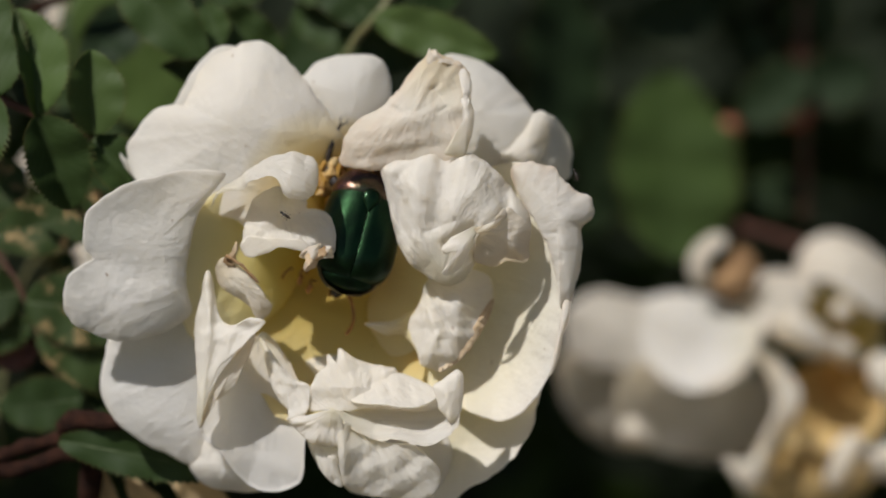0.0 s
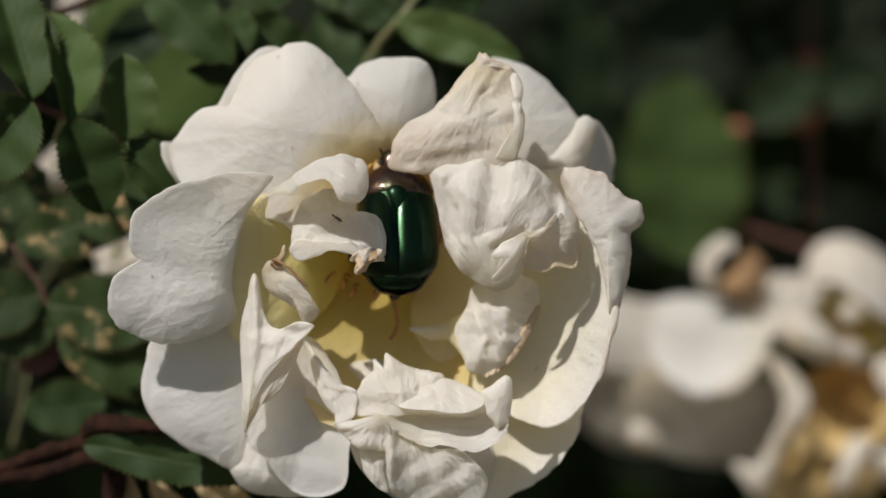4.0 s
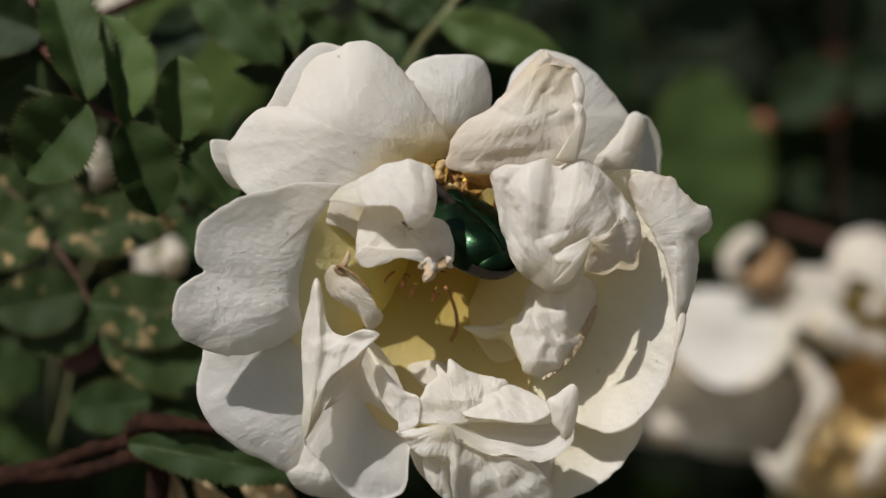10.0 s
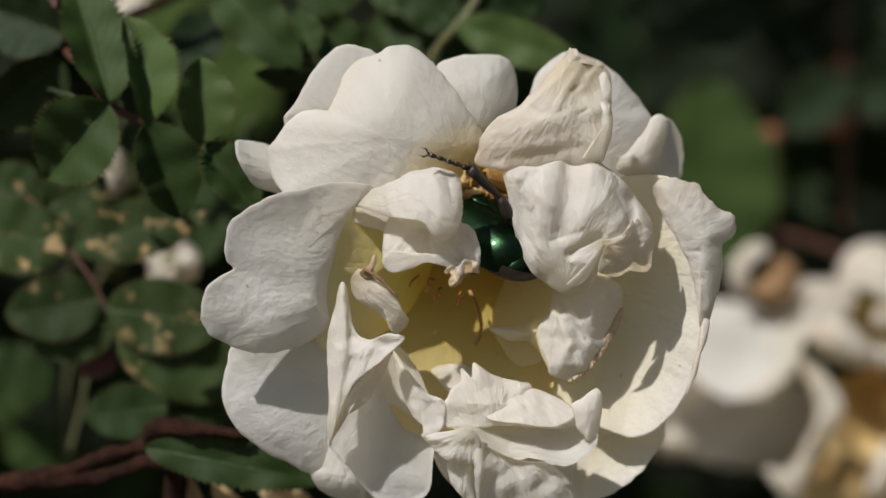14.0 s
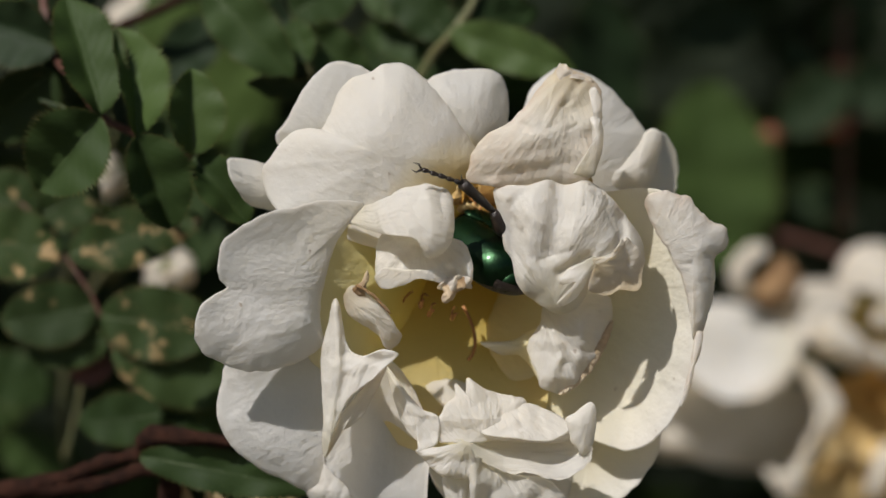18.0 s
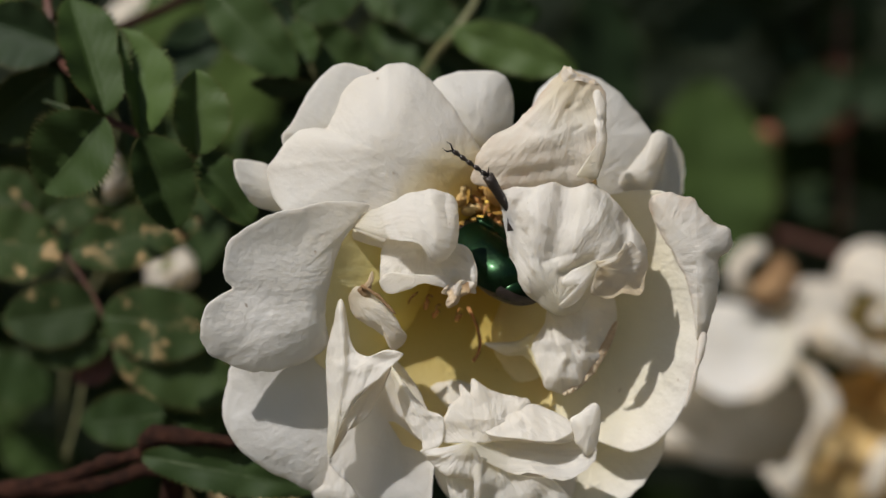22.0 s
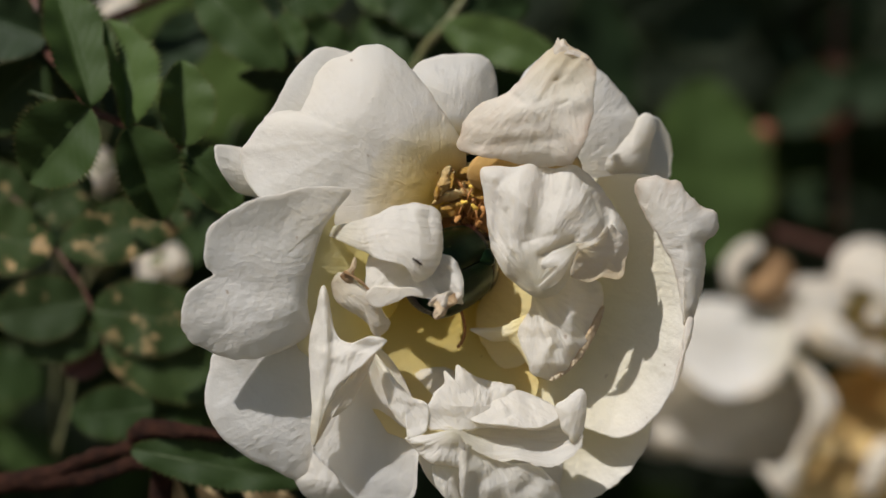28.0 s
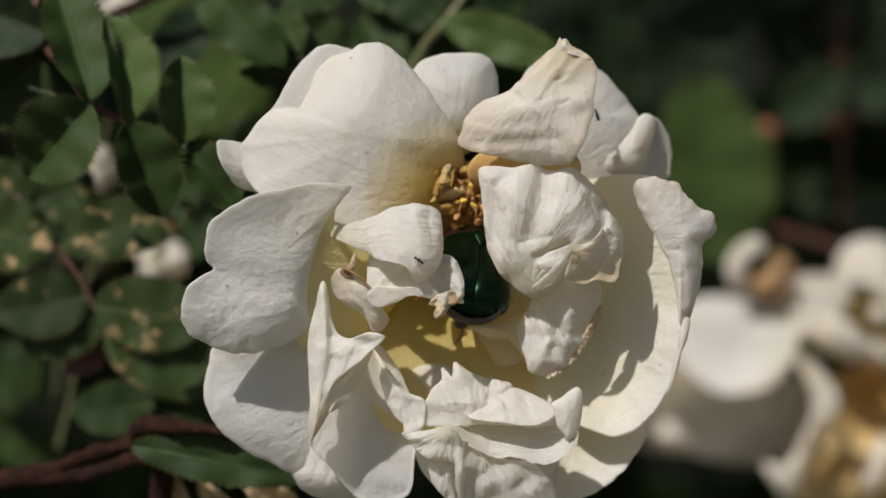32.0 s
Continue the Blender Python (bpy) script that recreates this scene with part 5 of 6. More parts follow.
rod("twig", [(250, 804, 30), (286, 826, 29), (310, 850, 29)], [0.0013, 0.0015, 0.0011], BARK, branch, S, 10, knots=0.4)
rod("twig", [(296, 960, 36), (302, 900, 32), (306, 850, 29)], [0.0016, 0.0014, 0.0013], BARK, branch, S, 10, knots=0.3)

A7 = spot(220, 900, 44)
dry = thing("dry_leaf", A7, "pale dried rose leaf curling below the flower", "leaf")
S = swung(0.7, A7)
leaflet("blade", (360, 960, 24), (318, 852, 20), 24, LEAF_DRY, dry, S, seed=61, fold=0.7, bow=0.06)
leaflet("blade", (545, 940, 24), (452, 872, 18), 34, LEAF_DRY, dry, S, seed=62, fold=0.3)
leaflet("blade", (430, 980, 26), (370, 880, 22), 26, LEAF_DRY, dry, S, seed=63, fold=0.6, bow=-0.08)

# upper left: a thin dark twig
A8 = spot(60, 40, 50)
twig_thing = thing("thin_twig", A8, "thin dark red twig crossing behind the leaves", "twig")
S = swung(0.85, A8)
rod("wood", [(150, 110, 46), (200, 62, 47), (270, 30, 48), (350, -6, 50), (440, -40, 52)], [0.0008, 0.0007], BARK, twig_thing, S)
rod("side_twig", [(186, 80, 44), (160, 40, 44), (140, -40, 44)], [0.0011, 0.0009], STEM_RED, twig_thing, S)

# more leaflets in the gaps behind the sprays
A13 = spot(40, 350, 52)
filler = thing("rose_leaf", A13, "shaded green rose leaf deeper among the sprays", "leaf", GROUP)
S = frame_of(180, 10, A13)
for i, (a0, b0, a1, b1, w) in enumerate(((60, 330, 205, 425, 62), (60, 60, 190, -30, 56), (425, 20, 330, 130, 52), (500, 40, 640, -10, 56), (280, 630, 420, 700, 58), (40, 250, -80, 170, 60))):
    leaflet("leaflet", (a0, b0, 50 + 3 * (i % 3)), (a1, b1, 54 - 2 * (i % 4)), w, LEAF_SHADED, filler, S, seed=150 + i, fold=0.3, cols=7)
rod("stalk", [(60, -20, 56), (110, 200, 56), (150, 420, 57), (190, 640, 57), (160, 800, 58)], [0.0003, 0.0003], STEM_GREEN, filler, S)

# ---- the blurred roses further back ----
def far_rose(place, label):
    return thing("rose_flower", place, label, "flower", "roses further back on the bush")


A9 = spot(1330, 640, 120)
rose_b = far_rose(A9, "white rose with a withered brown petal, standing behind")


def beyond(p):
    """The rose behind, on the plan sheet as the eye looks one second on."""
    return spot(p[0] - 3, p[1] - 15, p[2]) - A9


B = dict(parent=rose_b, at=beyond, crumple=0.8, pleat=0.4, spokes=60, rings=14, thick=0.0003)
bloom("petal", [(1005, 570, 126), (1055, 530, 126), (1120, 540, 125), (1195, 560, 124), (1210, 655, 124), (1120, 668, 126), (1050, 664, 128), (1005, 625, 128)], (1110, 600, 125), (1300, 620), PETAL_TIRED, seed=70, **B)
bloom("petal", [(1138, 580, 116), (1150, 545, 116), (1180, 533, 118), (1225, 534, 118), (1275, 545, 118), (1310, 568, 116), (1338, 590, 112), (1338, 628, 110), (1314, 660, 109), (1274, 690, 108), (1232, 710, 108), (1190, 694, 110), (1152, 660, 113), (1138, 620, 115)], (1230, 615, 115), (1350, 620), PETAL, seed=71, **B)
bloom("petal", [(1250, 700, 107), (1290, 672, 107), (1325, 640, 107), (1340, 596, 110), (1350, 615, 108), (1342, 650, 106), (1310, 685, 105), (1270, 705, 105)], (1318, 660, 104), (1300, 600), PETAL_TIRED, seed=72, **B)
bloom("petal", [(1306, 585, 118), (1304, 545, 118), (1328, 507, 118), (1370, 494, 120), (1412, 498, 120), (1444, 520, 118), (1430, 555, 114), (1390, 580, 112), (1345, 606, 112)], (1370, 548, 111), (1380, 640), PETAL_TIRED, seed=74, **B)
bloom("petal", [(1366, 590, 112), (1390, 560, 112), (1425, 568, 111), (1462, 600, 110), (1482, 634, 110), (1450, 650, 111), (1405, 636, 112), (1372, 615, 112)], (1422, 604, 107), (1380, 600), PETAL_TIRED, seed=80, **B)
bloom("petal", [(1412, 505, 120), (1418, 462, 120), (1446, 434, 120), (1482, 427, 122), (1524, 440, 122), (1566, 470, 120), (1610, 510, 120), (1600, 566, 116), (1550, 572, 114), (1512, 542, 113), (1470, 512, 115), (1440, 512, 117)], (1510, 490, 112), (1480, 600), PETAL_TIRED, seed=75, **B)
bloom("petal", [(1430, 540, 124), (1480, 520, 126), (1540, 540, 126), (1570, 600, 126), (1530, 650, 124), (1450, 640, 124), (1420, 590, 124)], (1495, 590, 130), (1490, 600), PETAL_INNER, seed=85, **B)
bloom("inner_petal", [(1474, 565, 118), (1484, 546, 117), (1505, 544, 116), (1516, 565, 116), (1506, 588, 117), (1484, 588, 118)], (1495, 566, 113), (1490, 600), PETAL_TIRED, seed=79, **B)
bloom("inner_petal", [(1468, 628, 116), (1492, 610, 115), (1522, 630, 115), (1524, 655, 116), (1496, 662, 117)], (1497, 637, 112), (1490, 640), PETAL_TIRED, seed=78, **B)
bloom("petal", [(1345, 638, 107), (1378, 650, 107), (1408, 684, 106), (1422, 716, 105), (1412, 752, 105), (1384, 786, 106), (1350, 818, 107), (1352, 790, 108), (1370, 756, 108), (1374, 718, 108), (1360, 680, 108)], (1394, 722, 103), (1360, 640), PETAL_TIRED, seed=76, **B)
bloom("petal", [(1346, 806, 108), (1378, 790, 107), (1364, 832, 107), (1352, 872, 107), (1332, 890, 107), (1306, 864, 107), (1286, 828, 108), (1322, 832, 108)], (1338, 842, 104), (1360, 800), PETAL_TIRED, seed=73, **B)
bloom("petal", [(1150, 650, 115), (1240, 690, 122), (1350, 640, 125), (1385, 720, 130), (1360, 800, 133), (1290, 830, 131), (1180, 820, 125), (1100, 770, 119), (1100, 690, 115)], (1250, 750, 125), (1300, 640), PETAL_TIRED, seed=86, **B)
bloom("petal", [(1096, 778, 116), (1108, 758, 116), (1128, 754, 116), (1150, 774, 116), (1164, 800, 116), (1136, 808, 117), (1106, 798, 117)], (1128, 780, 113), (1200, 760), PETAL_TIRED, seed=87, **B)
bloom("petal", [(1390, 700, 118), (1430, 664, 118), (1500, 650, 118), (1560, 680, 118), (1570, 760, 118), (1500, 815, 118), (1420, 822, 118), (1385, 790, 118)], (1470, 735, 126), (1480, 700), PETAL_HONEY, seed=77, label="amber heart petal", **B)
bloom("petal", [(1538, 656, 113), (1566, 638, 113), (1620, 660, 113), (1630, 730, 113), (1580, 730, 113), (1548, 700, 113)], (1580, 690, 109), (1500, 720), PETAL_TIRED, seed=81, **B)
bloom("petal", [(1482, 800, 112), (1508, 778, 112), (1532, 796, 111), (1516, 844, 111), (1486, 880, 111), (1462, 868, 112), (1474, 830, 112)], (1500, 828, 108), (1490, 760), PETAL_TIRED, seed=82, **B)
bloom("petal", [(1530, 822, 115), (1570, 800, 115), (1630, 780, 115), (1630, 850, 115), (1550, 860, 115)], (1580, 824, 112), (1500, 760), PETAL_TIRED, seed=83, **B)
bloom("petal", [(1360, 824, 120), (1440, 806, 120), (1530, 820, 120), (1540, 880, 122), (1450, 930, 124), (1350, 900, 122)], (1440, 860, 118), (1440, 740), PETAL_HONEY, seed=88, **B)
bloom("petal", [(1000, 640, 127), (1080, 640, 131), (1190, 680, 138), (1215, 765, 144), (1130, 812, 142), (1040, 780, 136), (995, 710, 130)], (1105, 720, 136), (1300, 660), PETAL_TIRED, seed=89, **B)
bloom("withered_petal", [(1226, 510, 112), (1220, 475, 112), (1238, 445, 111), (1264, 427, 110), (1287, 432, 109), (1288, 450, 109), (1266, 462, 110), (1256, 492, 111), (1262, 522, 112), (1242, 528, 112)], (1246, 476, 109), (1250, 540), PETAL_WILT, seed=91, label="withered pale brown petal", **B)
bloom("withered_petal", [(1256, 512, 113), (1288, 482, 112), (1308, 454, 110), (1332, 460, 110), (1348, 492, 111), (1334, 532, 112), (1296, 548, 113), (1266, 532, 113)], (1306, 506, 110), (1290, 560), PETAL_BROWN, seed=92, label="withered brown petal", **B)
v, f = tube([beyond((1330, 640, 126)), beyond((1340, 800, 140)), beyond((1320, 1200, 150))], [0.003, 0.002, 0.0018], 8)
obj("stem", v, f, STEM_GREEN, rose_b)


def small_far_rose(ca, cb, deep, size, seed, label):
    foot = swung(0.5, Vector())((ca, cb, deep))
    r = far_rose(foot, label)
    at = swung(0.5, foot)
    q = random.Random(seed)
    for i in range(6):
        a = 2 * math.pi * i / 6 + q.uniform(0, 0.6)
        ring = [(ca + size * (0.42 * math.cos(a) + 0.5 * math.cos(a + k * math.pi / 4) * q.uniform(0.8, 1.15)), cb + size * (0.42 * math.sin(a) + 0.5 * math.sin(a + k * math.pi / 4) * q.uniform(0.8, 1.15)), deep + q.uniform(-2, 2) + i) for k in range(8)]
        bloom("petal", ring, (ca + size * 0.4 * math.cos(a), cb + size * 0.4 * math.sin(a), deep - 4 + i), (ca, cb), PETAL_TIRED, r, seed=seed + i, spokes=40, rings=10, crumple=0.6, at=at)
    v, f = tube([at((ca, cb, deep)), at((ca + 10, cb + size, deep + 30)), at((ca, cb + size * 4, deep + 40))], 0.0016, 7)
    obj("stem", v, f, STEM_GREEN, r)
    return r


far_a = small_far_rose(300, 482, 52, 56, 91, "small white rose half hidden by leaves")
far_b = small_far_rose(196, 318, 70, 44, 101, "white rose petals glimpsed between dark leaves")
far_c = small_far_rose(245, 42, 76, 62, 111, "pale pinkish rose glimpsed between leaves")
far_d = small_far_rose(398, 176, 84, 34, 121, "white rose petals far behind the toothed leaflets")

# blurred leaves behind the flower
A12 = spot(150, 200, 70)
shade_leaf = thing("rose_leaf", A12, "broad soft green leaf behind the spray", "leaf", GROUP)
S = frame_of(150, 10, A12)
leaflet("leaflet", (330, -40, 70), (380, 460, 62), 120, LEAF, shade_leaf, S, seed=141, fold=0.15, cols=7)
leaflet("leaflet", (200, 330, 75), (520, 300, 66), 80, LEAF, shade_leaf, S, seed=142, fold=0.15, cols=7)
leaflet("leaflet", (90, 680, 90), (-60, 730, 86), 50, LEAF, shade_leaf, S, seed=143, fold=0.15, cols=7)
leaflet("leaflet", (640, 130, 80), (900, 30, 80), 90, LEAF, shade_leaf, S, seed=145, fold=0.15, cols=7)
rod("stalk", [(330, -60, 72), (200, 320, 76), (120, 560, 80), (60, 720, 90)], [0.0003, 0.0003], STEM_GREEN, shade_leaf, S)
A14 = spot(250, 120, 66)
lit_leaf = thing("rose_leaf", A14, "broad sunlit green rose leaf, soft behind the spray", "leaf", GROUP)
S = swung(0.5, A14)
leaflet("leaflet", (470, 250, 66), (262, 10, 62), 110, LEAF_LIT, lit_leaf, S, seed=161, fold=0.1, cols=7, face=(-0.2, -0.85, 0.5))
leaflet("leaflet", (120, 60, 78), (-60, -20, 74), 70, LEAF_LIME_LIT, lit_leaf, S, seed=162, fold=0.1, cols=7, face=(-0.2, -0.85, 0.5))
leaflet("leaflet", (560, 330, 70), (420, 210, 66), 70, LEAF, lit_leaf, S, seed=163, fold=0.1, cols=7, face=(-0.2, -0.85, 0.5))
leaflet("leaflet", (90, 700, 80), (-50, 650, 76), 60, LEAF, lit_leaf, S, seed=164, fold=0.1, cols=7, face=(-0.2, -0.85, 0.5))
leaflet("leaflet", (120, 850, 84), (0, 780, 80), 50, LEAF, lit_leaf, S, seed=165, fold=0.1, cols=7, face=(-0.2, -0.85, 0.5))
rod("stalk", [(480, 260, 68), (320, 330, 74), (160, 520, 80), (110, 720, 82), (130, 880, 86)], [0.0003, 0.0003], STEM_GREEN, lit_leaf, S)
A10 = spot(1180, 200, 130)
behind = thing("rose_leaf", A10, "large soft green leaf hanging behind the flower", "leaf", GROUP)
S = frame_of(0, 0, A10)
B = dict(cols=7)
leaflet("leaflet", (1190, 460, 130), (1195, 120, 135), 128, LEAF_LIT, behind, S, seed=121, fold=0.15, face=(0.3, -0.9, -0.15), **B)
leaflet("leaflet", (1000, -30, 140), (985, 260, 130), 110, LEAF_SHADED, behind, S, seed=122, fold=0.15, face=(0.5, -0.8, -0.45), **B)
leaflet("leaflet", (1080, 180, 150), (1010, 420, 150), 110, LEAF_SHADED, behind, S, seed=123, fold=0.2, face=(0.3, -0.9, -0.3), **B)
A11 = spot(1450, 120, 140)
behind2 = thing("rose_leaf", A11, "grey green leaflets on a red stalk, coloured dark for shade", "leaf", GROUP)
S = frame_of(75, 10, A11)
leaflet("leaflet", (1500, 130, 140), (1385, 225, 138), 56, LEAF_SHADED, behind2, S, seed=131, **B)
leaflet("leaflet", (1500, 170, 142), (1620, 130, 142), 62, LEAF_SHADED, behind2, S, seed=132, **B)
leaflet("leaflet", (1495, 100, 145), (1530, -30, 140), 60, LEAF_SHADED, behind2, S, seed=133, **B)
leaflet("leaflet", (1440, 130, 146), (1400, 60, 146), 34, LEAF_SHADED, behind2, S, seed=134, **B)
leaflet("leaflet", (1500, 340, 150), (1380, 360, 150), 40, LEAF_SHADED, behind2, S, seed=135, **B)
leaflet("leaflet", (1350, 20, 160), (1180, 60, 160), 60, LEAF_SHADED, behind2, S, seed=136, **B)
rod("stalk", [(1500, 400, 150), (1498, 220, 145), (1495, 90, 142), (1500, -60, 142)], [0.0007, 0.0006], STEM_RED, behind2, S)
rod("stalk", [(1380, 410, 135), (1440, 425, 135), (1540, 460, 135)], [0.0007, 0.0007], STEM_RED, behind2, S)


def hip(ca, cb, deep, size):
    foot = spot(ca, cb, deep)
    r = thing("rose_hip", foot, "small dull red rose hip in the shade", "rose hip", "rose hips")
    bm = bmesh.new()
    bmesh.ops.create_uvsphere(bm, u_segments=14, v_segments=10, radius=size)
    bmesh.ops.scale(bm, vec=(1.2, 1, 0.85), verts=bm.verts)
    part("fruit", bm, HIP, r)
    v, f = tube([(size, 0, 0), (size * 2.2, 0.002, size), (size * 3, 0.004, size * 3)], 0.0007, 6)
    obj("stalk", v, f, STEM_RED, r)
    return r


hip(1405, 205, 145, 0.0026), hip(1420, 95, 148, 0.0018), hip(1290, 225, 150, 0.0018)


def mass(name, count, box, size, material, label, seed, category="foliage"):
    """Many small pointed leaves in a box, one thing that nobody could count."""
    q = random.Random(seed)
    verts, faces, uvs = [], [], []
    (x0, x1), (y0, y1), (z0, z1) = box
    for _ in range(count):
        p = Vector((q.uniform(x0, x1), q.uniform(y0, y1), q.uniform(z0, z1)))
        s = q.uniform(0.6, 1.3) * size
        m = Euler((q.uniform(-1.0, 0.8), q.uniform(-0.7, 0.7), q.uniform(0, 6.28))).to_matrix()
        k = len(verts)
        for (a, b, c) in ((0, 0, 0), (-0.30, 0.3, 0.07), (0, 0.3, 0), (0.30, 0.3, 0.07), (-0.27, 0.66, 0.05), (0, 0.66, -0.03), (0.27, 0.66, 0.05), (0, 1, -0.1)):
            verts.append(p + m @ Vector((a, b, c)) * s)
            uvs.append((b, a + 0.5))
        faces += [(k, k + 2, k + 1), (k, k + 3, k + 2), (k + 1, k + 2, k + 5, k + 4), (k + 2, k + 3, k + 6, k + 5), (k + 4, k + 5, k + 7), (k + 5, k + 6, k + 7)]
    ob = obj(name, verts, faces, material, None, label, uvs)
    return tagged(ob, label, category, "", "stuff")


mass("bush_leaves", 9000, ((-0.5, 0.5), (0.62, 1.15), (0.55, 1.25)), 0.024, LEAF, "dense dark green rose leaves deep in the bush", 7)
mass("bush_leaves", 7000, ((-1.5, 1.5), (1.2, 1.9), (0.02, 1.75)), 0.05, LEAF_SHADED, "thick shaded hedge foliage behind the rose", 8)
# two leaf masses added above the view, only to block sun and sky
mass("overhanging_leaves", 30000, ((-1.0, 0.5), (0.54, 1.15), (1.05, 2.0)), 0.034, LEAF, "unseen leaves added overhead to shade the gap behind", 9)
mass("overhanging_leaves", 8000, ((-0.5, 0.4), (0.46, 0.62), (1.0, 1.35)), 0.03, LEAF, "unseen leaves added above to keep sun off the background", 11)
mass("bush_leaves", 2500, ((-0.7, 0.7), (0.48, 1.2), (0.05, 0.76)), 0.03, LEAF, "rose leaves lower in the bush", 10)

# a sheet whose dark colour stands in for the shade deep in the hedge
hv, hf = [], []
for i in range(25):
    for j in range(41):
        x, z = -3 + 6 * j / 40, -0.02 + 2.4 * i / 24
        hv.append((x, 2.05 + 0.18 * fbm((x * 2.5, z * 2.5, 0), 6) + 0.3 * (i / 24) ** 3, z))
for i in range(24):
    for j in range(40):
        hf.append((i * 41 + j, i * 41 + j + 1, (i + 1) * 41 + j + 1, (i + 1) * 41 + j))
tagged(obj("backdrop", hv, hf, plain_stuff("hedge_shade", (0.012, 0.016, 0.008), (0.03, 0.045, 0.02), 20, 0.95)), "dark sheet coloured as the shaded depth of a hedge", "hedge", "", "structure")

# canes that carry the bush
cane_rnd = random.Random(3)
for i in range(9):
    x = -0.4 + 0.1 * i
    foot = Vector((x * 0.6, 0.75 + cane_rnd.uniform(0, 0.2), 0))
    r = thing("rose_cane", foot, "thin brown thorny rose cane rising from the ground", "cane", "canes of the bush")
    top = Vector((x * 0.5, cane_rnd.uniform(-0.05, 0.2), 1.2 + cane_rnd.uniform(-0.1, 0.2)))
    v, f = tube(bend((0, 0, 0), top * 0.5 + Vector((0, 0.03, 0)), top, 12), [0.005 - 0.0003 * k for k in range(12)], 8)
    obj("cane", v, f, BARK, r)

# ground out to the horizon
gv, gf = [], []
steps = [-400, -80, -20, -6, -3, -2, -1.4, -1, -0.7, -0.4, -0.1, 0.2, 0.5, 0.8, 1.1, 1.5, 2, 3, 6, 20, 80, 400]
for y in steps:
    for x in steps:
        gv.append((x, y, 0.02 * fbm((x * 2, y * 2, 0), 2) if abs(x) < 7 and abs(y) < 7 else 0))
n = len(steps)
for i in range(n - 1):
    for j in range(n - 1):
        gf.append((i * n + j, i * n + j + 1, (i + 1) * n + j + 1, (i + 1) * n + j))
tagged(obj("ground", gv, gf, SOIL), "unseen garden soil, paled to bounce fill light upwards", "ground", "", "structure")


